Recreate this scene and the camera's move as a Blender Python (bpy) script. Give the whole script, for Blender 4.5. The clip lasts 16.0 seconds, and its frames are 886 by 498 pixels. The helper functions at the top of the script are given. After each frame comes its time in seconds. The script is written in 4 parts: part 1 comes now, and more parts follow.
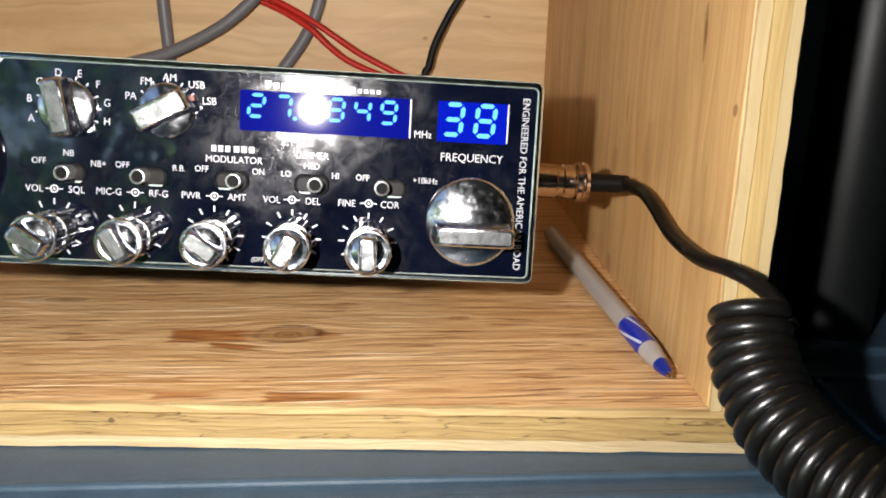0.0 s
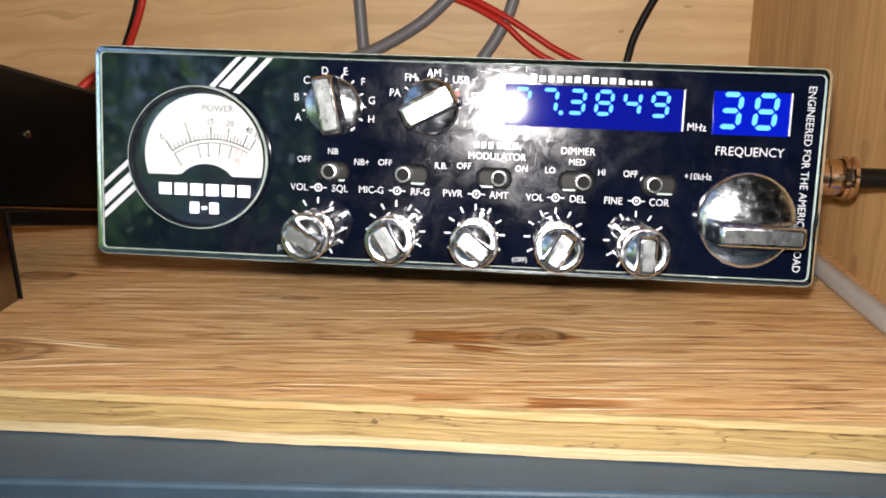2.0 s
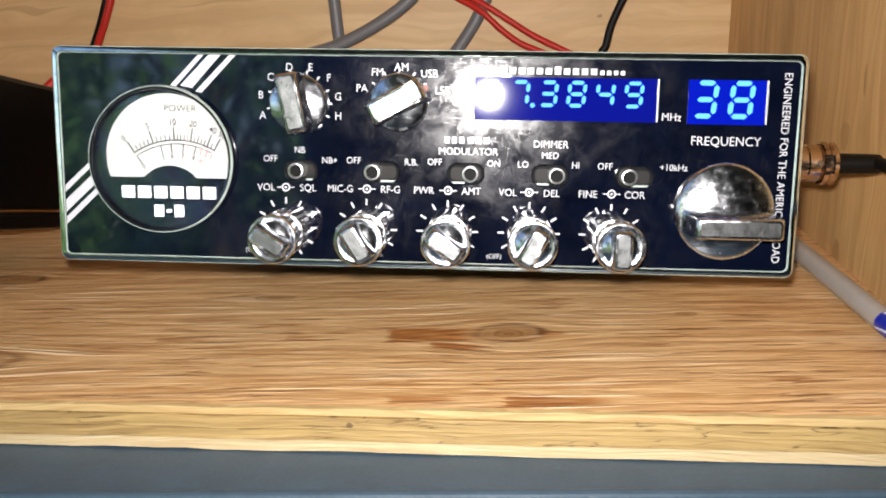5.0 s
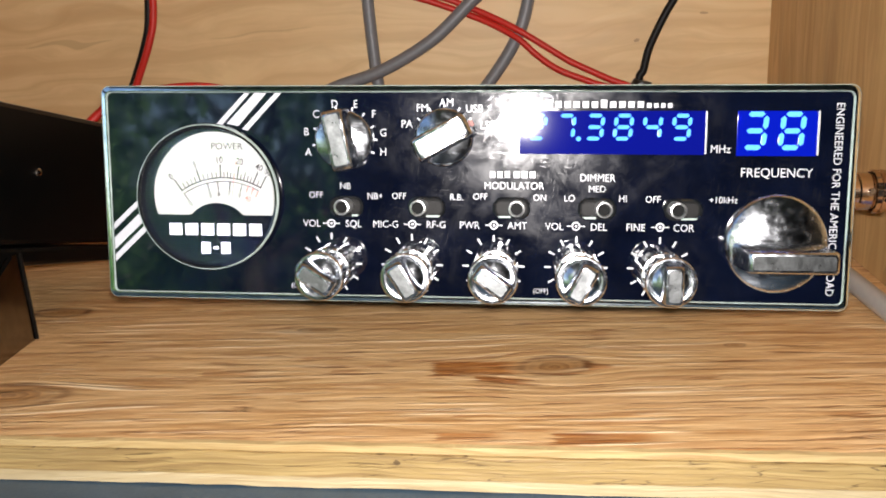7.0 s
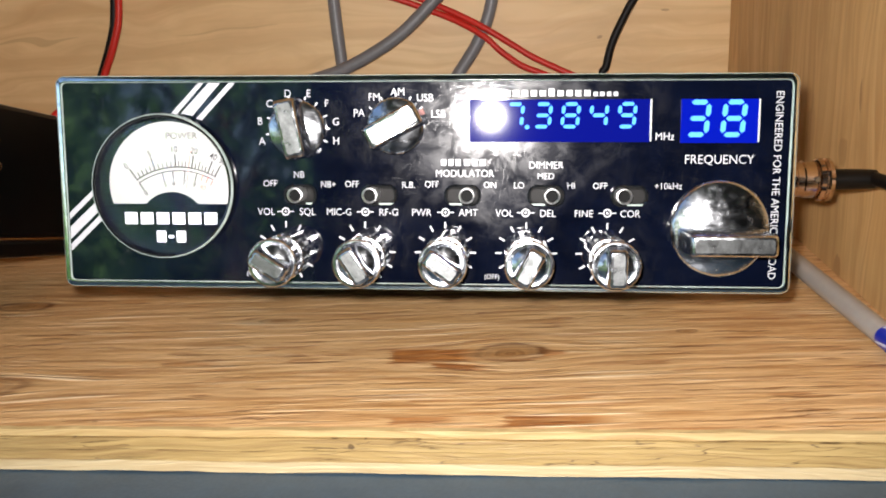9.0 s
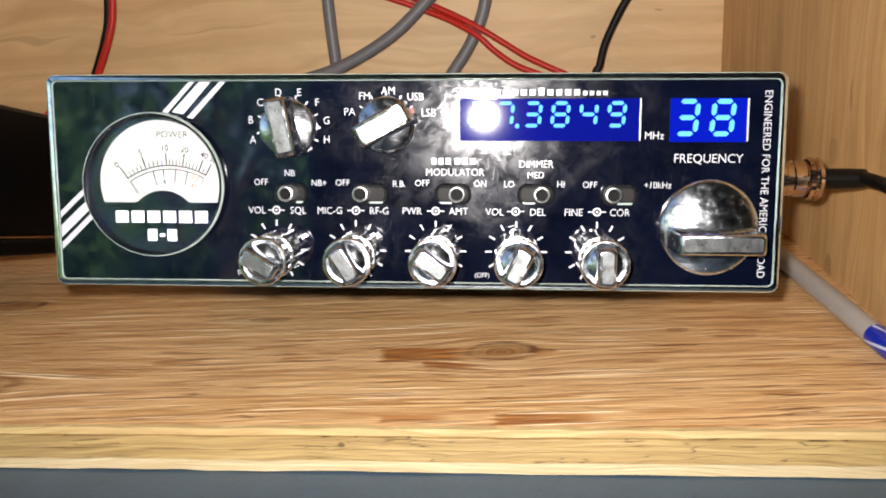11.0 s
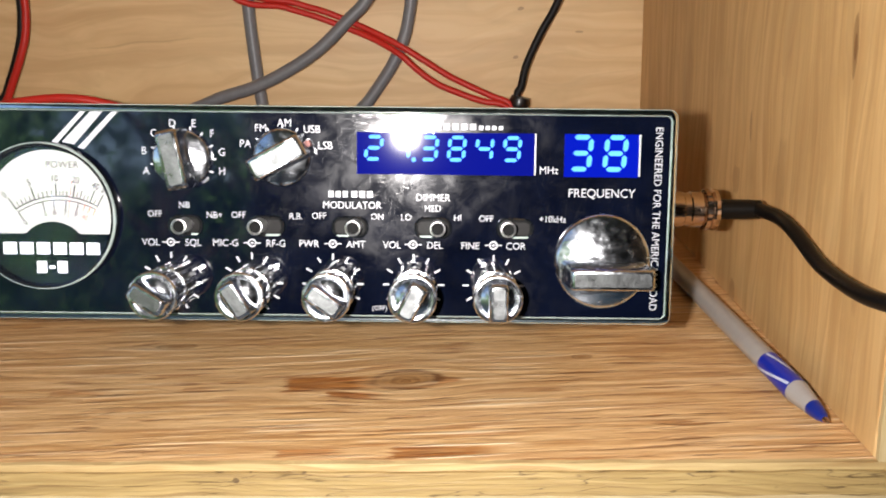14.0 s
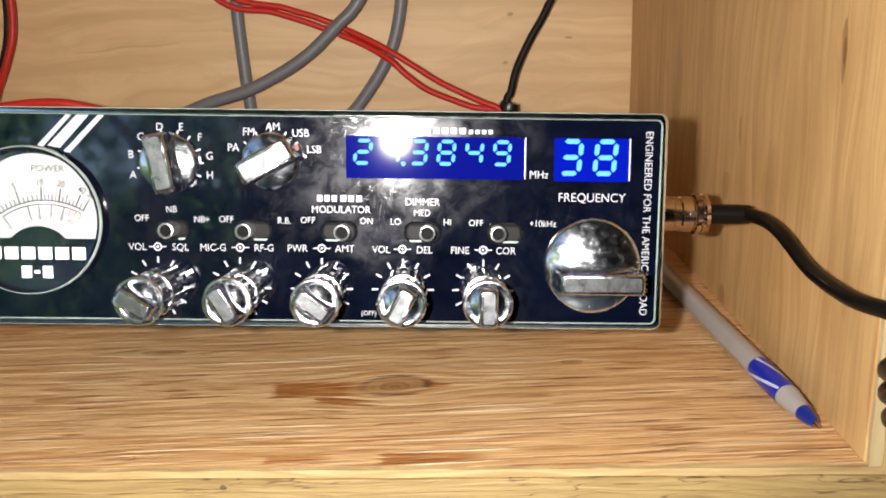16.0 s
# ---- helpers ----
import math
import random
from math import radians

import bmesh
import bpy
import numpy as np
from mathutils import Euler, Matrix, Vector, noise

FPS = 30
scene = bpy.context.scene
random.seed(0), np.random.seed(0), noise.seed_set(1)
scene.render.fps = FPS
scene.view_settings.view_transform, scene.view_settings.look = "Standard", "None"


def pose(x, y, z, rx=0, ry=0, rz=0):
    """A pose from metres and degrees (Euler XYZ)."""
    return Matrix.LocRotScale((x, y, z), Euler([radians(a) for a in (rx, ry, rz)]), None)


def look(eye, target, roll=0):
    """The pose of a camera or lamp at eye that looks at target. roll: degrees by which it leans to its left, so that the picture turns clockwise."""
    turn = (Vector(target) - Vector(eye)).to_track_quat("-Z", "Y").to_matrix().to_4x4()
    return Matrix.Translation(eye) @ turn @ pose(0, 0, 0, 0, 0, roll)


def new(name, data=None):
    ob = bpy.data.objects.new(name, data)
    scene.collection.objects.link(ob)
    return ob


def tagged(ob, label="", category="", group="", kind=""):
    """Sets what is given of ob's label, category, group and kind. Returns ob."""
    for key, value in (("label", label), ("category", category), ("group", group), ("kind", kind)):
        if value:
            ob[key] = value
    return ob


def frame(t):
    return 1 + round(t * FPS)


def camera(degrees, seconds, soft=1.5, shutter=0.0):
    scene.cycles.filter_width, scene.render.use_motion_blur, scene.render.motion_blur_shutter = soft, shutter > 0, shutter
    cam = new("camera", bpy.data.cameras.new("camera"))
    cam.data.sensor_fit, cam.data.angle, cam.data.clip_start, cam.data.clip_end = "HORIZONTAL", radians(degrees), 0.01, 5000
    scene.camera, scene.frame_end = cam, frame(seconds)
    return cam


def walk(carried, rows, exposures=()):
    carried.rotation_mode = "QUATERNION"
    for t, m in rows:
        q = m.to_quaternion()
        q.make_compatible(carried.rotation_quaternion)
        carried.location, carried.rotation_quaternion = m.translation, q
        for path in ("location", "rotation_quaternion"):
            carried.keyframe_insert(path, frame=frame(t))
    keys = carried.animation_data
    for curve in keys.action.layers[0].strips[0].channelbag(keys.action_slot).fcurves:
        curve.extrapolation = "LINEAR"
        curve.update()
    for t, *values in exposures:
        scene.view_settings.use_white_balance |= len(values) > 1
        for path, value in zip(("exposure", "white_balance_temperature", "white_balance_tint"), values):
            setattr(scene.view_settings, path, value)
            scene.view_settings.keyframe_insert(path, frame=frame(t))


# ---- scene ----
cam = camera(54.37, 16.0, soft=1.9, shutter=0.4)
# seconds, eye, yaw to the left, pitch up, roll
PATH = [
    (0.0, -0.0925, -0.2087, 0.1117, -4.87, -17.25, 1.46),
    (0.5, -0.0947, -0.2051, 0.1117, -5.23, -16.99, 1.60),
    (1.0, -0.1037, -0.2021, 0.1059, -3.72, -16.41, 1.44),
    (1.5, -0.1258, -0.1981, 0.1072, 2.12, -17.61, -0.22),
    (2.0, -0.1304, -0.1982, 0.1082, 3.82, -17.26, -0.90),
    (2.5, -0.1264, -0.2015, 0.1072, 3.28, -16.45, -2.06),
    (3.0, -0.1230, -0.2001, 0.1079, 2.35, -16.11, -1.37),
    (5.5, -0.1292, -0.1910, 0.1111, 3.82, -18.46, -2.62),
    (6.0, -0.1396, -0.1909, 0.1152, 5.82, -17.49, -2.91),
    (6.5, -0.1351, -0.1910, 0.1147, 5.41, -16.88, -2.83),
    (7.0, -0.1302, -0.1895, 0.1135, 5.19, -16.89, -3.16),
    (7.5, -0.1302, -0.1904, 0.1114, 4.60, -16.68, -3.17),
    (8.0, -0.1293, -0.1919, 0.1117, 4.64, -16.82, -3.23),
    (8.5, -0.1244, -0.1936, 0.1105, 3.94, -16.79, -3.17),
    (11.0, -0.1209, -0.1946, 0.1100, 3.59, -16.81, -3.01),
    (11.5, -0.1208, -0.1965, 0.1111, 2.41, -16.88, -2.22),
    (12.0, -0.1176, -0.1986, 0.1129, 1.96, -17.03, -1.90),
    (12.5, -0.1162, -0.1995, 0.1111, 1.51, -16.89, -2.02),
    (13.0, -0.1149, -0.1996, 0.1111, 0.84, -16.67, -1.85),
    (13.5, -0.1133, -0.1978, 0.1130, 0.84, -17.42, -2.04),
    (14.0, -0.1075, -0.1922, 0.1166, -0.11, -16.63, -1.84),
    (14.5, -0.1033, -0.1903, 0.1140, -0.89, -16.51, -1.48),
    (15.0, -0.1008, -0.1891, 0.1154, -1.50, -16.30, -1.13),
    (15.5, -0.1049, -0.1910, 0.1160, -1.63, -16.11, -1.24),
    (16.0, -0.1075, -0.1911, 0.1157, -0.84, -16.21, -1.65),
]


def eye_pose(x, y, z, yaw, pitch, roll):
    yaw, pitch = radians(yaw), radians(pitch)
    way = Vector((-math.sin(yaw) * math.cos(pitch), math.cos(yaw) * math.cos(pitch), math.sin(pitch)))
    return look((x, y, z), Vector((x, y, z)) + way, roll)


walk(cam, [(t, eye_pose(*row)) for t, *row in PATH], [(0.0, 1.0), (16.0, 1.0)])

# ---- light ----
world = bpy.data.worlds.new("world")
scene.world = world
world.use_nodes = True
wn = world.node_tree.nodes
sky = wn.new("ShaderNodeTexSky")
sky.sky_type, sky.sun_disc = "NISHITA", False
sky.sun_elevation, sky.sun_rotation = radians(48), radians(20)
wn["Background"].inputs["Strength"].default_value = 0.15
world.node_tree.links.new(sky.outputs[0], wn["Background"].inputs["Color"])
sun = new("sun", bpy.data.lights.new("sun", "SUN"))
sun.data.energy, sun.data.angle, sun.data.color = 5.0, radians(0.5), (1.0, 0.95, 0.88)
sun.matrix_world = look((0.9, 2.6, 3.0), (0, 0, 0))
# the phone's torch, beside the lens
torch = new("phone_torch", bpy.data.lights.new("phone_torch", "SPOT"))
torch.data.energy, torch.data.shadow_soft_size, torch.data.color = 3.08, 0.0035, (1.0, 0.945, 0.92)
torch.data.spot_size, torch.data.spot_blend = radians(152), 1.0
torch.matrix_world = look((-0.129, -0.190, 0.119), (-0.178, 0.10, 0.045))


# ---- materials ----
class Nodes:
    """Short names for the nodes of one material."""

    def __init__(self, name):
        self.mat = bpy.data.materials.new(name)
        self.mat.use_nodes = True
        self.tree = self.mat.node_tree
        self.bsdf = self.tree.nodes["Principled BSDF"]

    def set(self, **values):
        for key, value in values.items():
            socket = self.bsdf.inputs[key.replace("_", " ").title().replace("Ior", "IOR")]
            self.put(socket, value)
        return self

    def put(self, socket, value):
        if isinstance(value, bpy.types.NodeSocket):
            self.tree.links.new(value, socket)
        elif isinstance(value, tuple) and len(value) == 3 and socket.type == "RGBA":
            socket.default_value = (*value, 1)
        else:
            socket.default_value = value

    def math(self, op, a, b=0.0, c=0.0):
        n = self.tree.nodes.new("ShaderNodeMath")
        n.operation = op
        for socket, value in zip(n.inputs, (a, b, c)):
            self.put(socket, value)
        return n.outputs[0]

    def coords(self, scale=(1, 1, 1), kind="Object"):
        c = self.tree.nodes.new("ShaderNodeTexCoord")
        m = self.tree.nodes.new("ShaderNodeMapping")
        m.inputs["Scale"].default_value = scale
        self.tree.links.new(c.outputs[kind], m.inputs["Vector"])
        return m.outputs[0]

    def noise(self, vector, scale, detail=3.0, rough=0.55, distort=0.0):
        n = self.tree.nodes.new("ShaderNodeTexNoise")
        self.put(n.inputs["Vector"], vector)
        n.inputs["Scale"].default_value, n.inputs["Detail"].default_value = scale, detail
        n.inputs["Roughness"].default_value, n.inputs["Distortion"].default_value = rough, distort
        return n.outputs["Fac"]

    def ramp(self, fac, stops):
        n = self.tree.nodes.new("ShaderNodeValToRGB")
        el = n.color_ramp.elements
        while len(el) < len(stops):
            el.new(0.5)
        for e, (at, col) in zip(el, stops):
            e.position, e.color = at, (*col, 1) if isinstance(col, tuple) else (col, col, col, 1)
        self.put(n.inputs["Fac"], fac)
        return n.outputs["Color"]

    def mix(self, fac, a, b, mode="MIX"):
        n = self.tree.nodes.new("ShaderNodeMix")
        n.data_type, n.blend_type = "RGBA", mode
        self.put(n.inputs["Factor"], fac)
        self.put(n.inputs[6], a)
        self.put(n.inputs[7], b)
        return n.outputs[2]

    def bump(self, height, strength=0.3, distance=0.001):
        n = self.tree.nodes.new("ShaderNodeBump")
        n.inputs["Strength"].default_value, n.inputs["Distance"].default_value = strength, distance
        self.put(n.inputs["Height"], height)
        self.put(self.bsdf.inputs["Normal"], n.outputs[0])
        return self


def plain(name, colour, rough=0.5, metal=0.0, wear=0.12, size=400.0, bump=0.0, coat=0.0, gloss=0.5):
    """A surface of one colour with fine and coarse variation and uneven gloss."""
    m = Nodes(name)
    fine, broad = m.noise(m.coords(), size, 4), m.noise(m.coords(), size / 9, 2)
    both = m.math("ADD", m.math("MULTIPLY", fine, 0.5), m.math("MULTIPLY", broad, 0.5))
    dark = tuple(c * (1 - wear) for c in colour)
    light = tuple(min(1.0, c * (1 + wear)) for c in colour)
    m.set(base_color=m.ramp(both, [(0.3, dark), (0.7, light)]), metallic=metal, coat_weight=coat)
    m.bsdf.inputs["Specular IOR Level"].default_value = gloss
    m.set(roughness=m.math("MULTIPLY_ADD", broad, 0.25 * rough, rough * 0.87))
    if bump:
        m.bump(fine, bump, 0.0004)
    return m.mat


def glowing(name, colour, strength, base=(0.0008, 0.001, 0.003)):
    m = Nodes(name)
    m.set(base_color=base, emission_color=colour, emission_strength=strength, roughness=0.045)
    m.bsdf.inputs["Specular IOR Level"].default_value = 0.3
    return m.mat


def wood(name, along, light, mid, dark, stains=(), across=190.0, contrast=1.0, rings=0.0, rough=0.5, warp=0.004, bands=1.0, lines=0.5, cracks=0.0, relief=0.8, blot_colour=(0.34, 0.14, 0.030), cloud=0.0):
    """Softwood veneer with its grain along one axis. stains: centre along and across, half length, half width, strength."""
    m = Nodes(name)
    sep = m.tree.nodes.new("ShaderNodeSeparateXYZ")
    m.tree.links.new(m.coords(), sep.inputs[0])
    x, y, z = sep.outputs
    u, v, w = {"x": (x, y, z), "z": (z, y, x), "xz": (x, z, y), "zx": (z, x, y)}[along]
    join0 = m.tree.nodes.new("ShaderNodeCombineXYZ")
    for socket, value in zip(join0.inputs, (m.math("MULTIPLY", u, 9.0), m.math("MULTIPLY", v, 30.0), w)):
        m.put(socket, value)
    sway = m.noise(join0.outputs[0], 1.0, 2)
    bent = m.math("ADD", v, m.math("MULTIPLY", m.math("SUBTRACT", sway, 0.5), warp * 4))
    join = m.tree.nodes.new("ShaderNodeCombineXYZ")
    for socket, value in zip(join.inputs, (m.math("MULTIPLY", u, 0.025), bent, m.math("MULTIPLY", w, 0.3))):
        m.put(socket, value)
    grain = m.noise(join.outputs[0], across, 5, 0.6, 0.3)
    fine = m.noise(join.outputs[0], across * 3.2, 3, 0.6)
    broad = m.noise(join.outputs[0], across / 6, 2, 0.5, 0.6)
    dashes = m.noise(join.outputs[0], across * 1.7, 2, 0.5, 0.2)
    span = 0.16 / contrast / bands
    col = m.ramp(grain, [(0.5 - span, light), (0.52, mid), (0.5 + span, dark)])
    col = m.mix(m.ramp(broad, [(0.36, 0.0), (0.66, 0.75)]), col, mid)
    col = m.mix(m.ramp(fine, [(0.48, 0.0), (0.66, 0.6 * contrast)]), col, dark)
    col = m.mix(m.ramp(fine, [(0.34, 0.75 * contrast), (0.47, 0.0)]), col, light)
    thin = m.math("ABSOLUTE", m.math("SUBTRACT", m.noise(join.outputs[0], across * 0.75, 3, 0.6, 0.15), 0.5))
    col = m.mix(m.math("MULTIPLY", m.ramp(thin, [(0.0, 1.0), (0.022, 0.0)]), m.math("MULTIPLY", broad, lines)), col, tuple(c * 0.75 for c in dark))
    pale = m.math("ABSOLUTE", m.math("SUBTRACT", m.noise(join.outputs[0], across * 1.3, 2, 0.5, 0.1), 0.47))
    col = m.mix(m.math("MULTIPLY", m.ramp(pale, [(0.0, 1.0), (0.02, 0.0)]), 0.55 * lines), col, tuple(min(0.9, c * 1.25) for c in light))
    col = m.mix(m.ramp(dashes, [(0.565, 0.0), (0.64, min(1.0, 0.62 * contrast))]), col, dark)
    if cracks:
        skew = m.tree.nodes.new("ShaderNodeCombineXYZ")
        for socket, value in zip(skew.inputs, (m.math("MULTIPLY_ADD", v, -190.0, m.math("MULTIPLY", u, 42.0)), m.math("MULTIPLY", v, 330.0), m.math("MULTIPLY", u, 9.0))):
            m.put(socket, value)
        slit = m.math("ABSOLUTE", m.math("SUBTRACT", m.noise(skew.outputs[0], 1.0, 2, 0.5), 0.5))
        where = m.ramp(m.noise(m.coords(), 55.0, 2), [(0.48, 0.0), (0.56, 1.0)])
        col = m.mix(m.math("MULTIPLY", m.ramp(slit, [(0.004, cracks), (0.014, 0.0)]), where), col, tuple(c * 0.45 for c in dark))
    if rings:
        wave = m.tree.nodes.new("ShaderNodeTexWave")
        wave.bands_direction = "Y"
        wave.inputs["Scale"].default_value, wave.inputs["Distortion"].default_value = rings, 5.0
        wave.inputs["Detail"].default_value, wave.inputs["Detail Scale"].default_value = 2.0, 0.6
        m.tree.links.new(join0.outputs[0], wave.inputs["Vector"])
        col = m.mix(m.ramp(wave.outputs["Fac"], [(0.78, 0.0), (0.97, 0.4)]), col, dark)
    if cloud:
        stretch = {"z": (1, 1, 0.3), "xz": (0.35, 1, 1)}[along]
        col = m.mix(m.ramp(m.noise(m.coords(stretch), 62.0, 4, 0.6, 0.6), [(0.46, 0.0), (0.68, cloud)]), col, tuple(0.5 * a + 0.35 * b for a, b in zip(mid, dark)))
    for su, sv, hu, hv, much in stains:
        du = m.math("DIVIDE", m.math("SUBTRACT", u, su), hu)
        dv = m.math("DIVIDE", m.math("SUBTRACT", bent, sv), hv)
        d = m.math("SQRT", m.math("ADD", m.math("MULTIPLY", du, du), m.math("MULTIPLY", dv, dv)))
        edge = m.math("MULTIPLY_ADD", m.math("SUBTRACT", fine, 0.5), 1.2, m.math("MULTIPLY_ADD", m.math("SUBTRACT", grain, 0.5), 2.6, d))
        blot = m.ramp(edge, [(0.90, 1.0), (1.08, 0.0)])
        blot = m.math("MULTIPLY", blot, m.ramp(fine, [(0.36, 1.0), (0.64, 0.7)]))
        col = m.mix(m.math("MULTIPLY", blot, much), col, blot_colour)
    m.set(base_color=col, roughness=m.math("MULTIPLY_ADD", grain, 0.25, rough - 0.1))
    m.bump(m.math("ADD", grain, m.math("MULTIPLY", fine, 0.8)), relief, 0.0006)
    return m.mat


def fir_floor():
    """Weathered fir veneer: fibres along x, lifted pale threads, brown dashes, torn red-brown patches and knots."""
    m = Nodes("fir_veneer")
    sep = m.tree.nodes.new("ShaderNodeSeparateXYZ")
    m.tree.links.new(m.coords(), sep.inputs[0])
    u, v, w = sep.outputs

    def field(su, sv, across, detail=3.0, rough=0.55, shift=0.0):
        join = m.tree.nodes.new("ShaderNodeCombineXYZ")
        for socket, value in zip(join.inputs, (m.math("MULTIPLY", u, su), m.math("MULTIPLY", across, sv), m.math("MULTIPLY_ADD", w, 20.0, shift))):
            m.put(socket, value)
        return m.noise(join.outputs[0], 1.0, detail, rough)

    def bend(amount, value):
        return m.math("MULTIPLY", m.math("SUBTRACT", value, 0.5), amount)

    path = m.math("ADD", v, bend(0.0055, field(7.0, 30.0, v, 2.0)))
    rings = []
    for ku, kv, hu, hv in ((-0.1200, 0.0550, 0.0112, 0.0070), (-0.0625, 0.0692, 0.0036, 0.0017), (-0.2010, 0.0890, 0.0075, 0.0024), (-0.2880, 0.0405, 0.0170, 0.0080), (-0.3080, 0.1130, 0.0120, 0.0045)):
        dv = m.math("SUBTRACT", v, kv)
        a, b = m.math("DIVIDE", m.math("SUBTRACT", u, ku), hu), m.math("DIVIDE", dv, hv)
        d = m.math("SQRT", m.math("ADD", m.math("MULTIPLY", a, a), m.math("MULTIPLY", b, b)))
        pull = m.math("POWER", 2.718, m.math("MULTIPLY", m.math("MULTIPLY", d, d), -0.30))
        path = m.math("SUBTRACT", path, m.math("MULTIPLY", m.math("MULTIPLY", dv, pull), 0.8))
        rings.append((d, b))
    thread = field(15.0, 400.0, path, 5.0, 0.65)
    hair = field(48.0, 1150.0, path, 3.0, 0.6, 3.0)
    tone = field(9.0, 75.0, path, 4.0, 0.65, 7.0)
    dash = field(34.0, 430.0, path, 3.0, 0.6, 11.0)
    lines = field(17.0, 620.0, path, 2.0, 0.5, 17.0)
    where = field(14.0, 34.0, v, 2.0, 0.5, 23.0)
    col = m.ramp(thread, [(0.38, (0.74, 0.475, 0.225)), (0.50, (0.545, 0.300, 0.114)), (0.61, (0.36, 0.160, 0.050))])
    col = m.mix(m.ramp(tone, [(0.40, 0.0), (0.62, 0.6)]), col, (0.70, 0.435, 0.205))
    col = m.mix(m.ramp(hair, [(0.52, 0.0), (0.64, 0.42)]), col, (0.33, 0.155, 0.05))
    col = m.mix(m.ramp(hair, [(0.36, 0.6), (0.47, 0.0)]), col, (0.78, 0.53, 0.28))
    gaps = m.math("MULTIPLY", m.ramp(dash, [(0.57, 0.0), (0.64, 0.88)]), m.ramp(where, [(0.40, 0.25), (0.56, 1.0)]))
    col = m.mix(gaps, col, (0.27, 0.108, 0.031))
    lifted = m.math("MULTIPLY", m.ramp(lines, [(0.58, 0.0), (0.66, 0.9)]), m.ramp(where, [(0.38, 1.0), (0.58, 0.25)]))
    col = m.mix(lifted, col, (0.90, 0.70, 0.44))
    # torn patches: start, end, middle, half width, taper towards the end, strength
    for u0, u1, vc, half, taper, much in ((-0.1580, -0.1270, 0.0545, 0.0078, 0.75, 1.0), (-0.1235, -0.0925, 0.0118, 0.0036, 0.35, 1.0), (-0.1540, -0.1340, 0.0134, 0.0024, 0.5, 0.85), (-0.0880, -0.0640, 0.0050, 0.0018, 0.5, 0.7),
                                         (-0.1440, -0.1270, 0.0478, 0.0020, -0.3, 1.0), (-0.1350, -0.1170, 0.0628, 0.0011, 0.3, 0.8), (-0.1105, -0.1010, 0.0545, 0.0016, 0.6, 0.8),
                                         (-0.2020, -0.1800, 0.0646, 0.0014, 0.4, 0.55), (-0.2320, -0.2120, 0.0535, 0.0020, 0.4, 0.55), (-0.1900, -0.1790, 0.0542, 0.0011, 0.4, 0.6), (-0.1430, -0.1350, 0.0078, 0.0007, 0.3, 0.8), (-0.1500, -0.1350, 0.0248, 0.0007, 0.3, 0.7), (-0.2700, -0.2350, 0.0300, 0.0013, 0.5, 0.45), (-0.0560, -0.0300, 0.0480, 0.0010, 0.5, 0.4)):
        run = m.math("DIVIDE", m.math("SUBTRACT", u, u0), u1 - u0)
        ragged = m.math("ADD", run, m.math("ADD", bend(0.42, hair), bend(0.5, thread)))
        ends = m.math("MULTIPLY", m.ramp(ragged, [(0.0, 0.0), (0.05, 1.0)]), m.ramp(ragged, [(0.70, 1.0), (1.0, 0.0)]))
        wide = m.math("MULTIPLY", m.math("MULTIPLY_ADD", run, -taper, 1.0), half)
        off = m.math("DIVIDE", m.math("ABSOLUTE", m.math("SUBTRACT", path, vc)), m.math("MAXIMUM", wide, 0.0002))
        inside = m.ramp(m.math("ADD", off, bend(1.3, thread)), [(0.80, 1.0), (1.0, 0.0)])
        torn = m.math("MULTIPLY", m.math("MULTIPLY", ends, inside), m.ramp(thread, [(0.36, 0.6), (0.50, 1.0)]))
        tint = m.ramp(hair, [(0.40, (0.46, 0.185, 0.045)), (0.58, (0.24, 0.078, 0.017))])
        col = m.mix(m.math("MULTIPLY", torn, much), col, tint)
    for d, b in rings:
        worn = m.math("ADD", m.math("ADD", d, bend(0.9, where)), m.math("ADD", bend(0.7, thread), bend(0.5, dash)))
        heart = m.ramp(worn, [(0.35, 0.9), (1.10, 0.0)])
        col = m.mix(heart, col, m.ramp(m.math("FRACT", m.math("MULTIPLY", worn, 4.3)), [(0.2, (0.40, 0.200, 0.068)), (0.8, (0.22, 0.092, 0.026))]))
        lip = m.math("POWER", 2.718, m.math("MULTIPLY", m.math("POWER", m.math("SUBTRACT", worn, 0.92), 2.0), -38.0))
        lip = m.math("MULTIPLY", m.math("MULTIPLY", lip, m.ramp(tone, [(0.46, 1.0), (0.62, 0.35)])), m.ramp(hair, [(0.38, 0.4), (0.54, 1.0)]))
        col = m.mix(lip, col, (0.14, 0.052, 0.016))
    m.set(base_color=col, roughness=m.math("MULTIPLY_ADD", thread, 0.3, 0.34))
    height = m.math("ADD", m.math("MULTIPLY_ADD", hair, 0.6, m.math("MULTIPLY", thread, 0.8)), m.math("MULTIPLY_ADD", lifted, 0.7, m.math("MULTIPLY", gaps, -0.6)))
    m.bump(height, 0.9, 0.0007)
    return m.mat


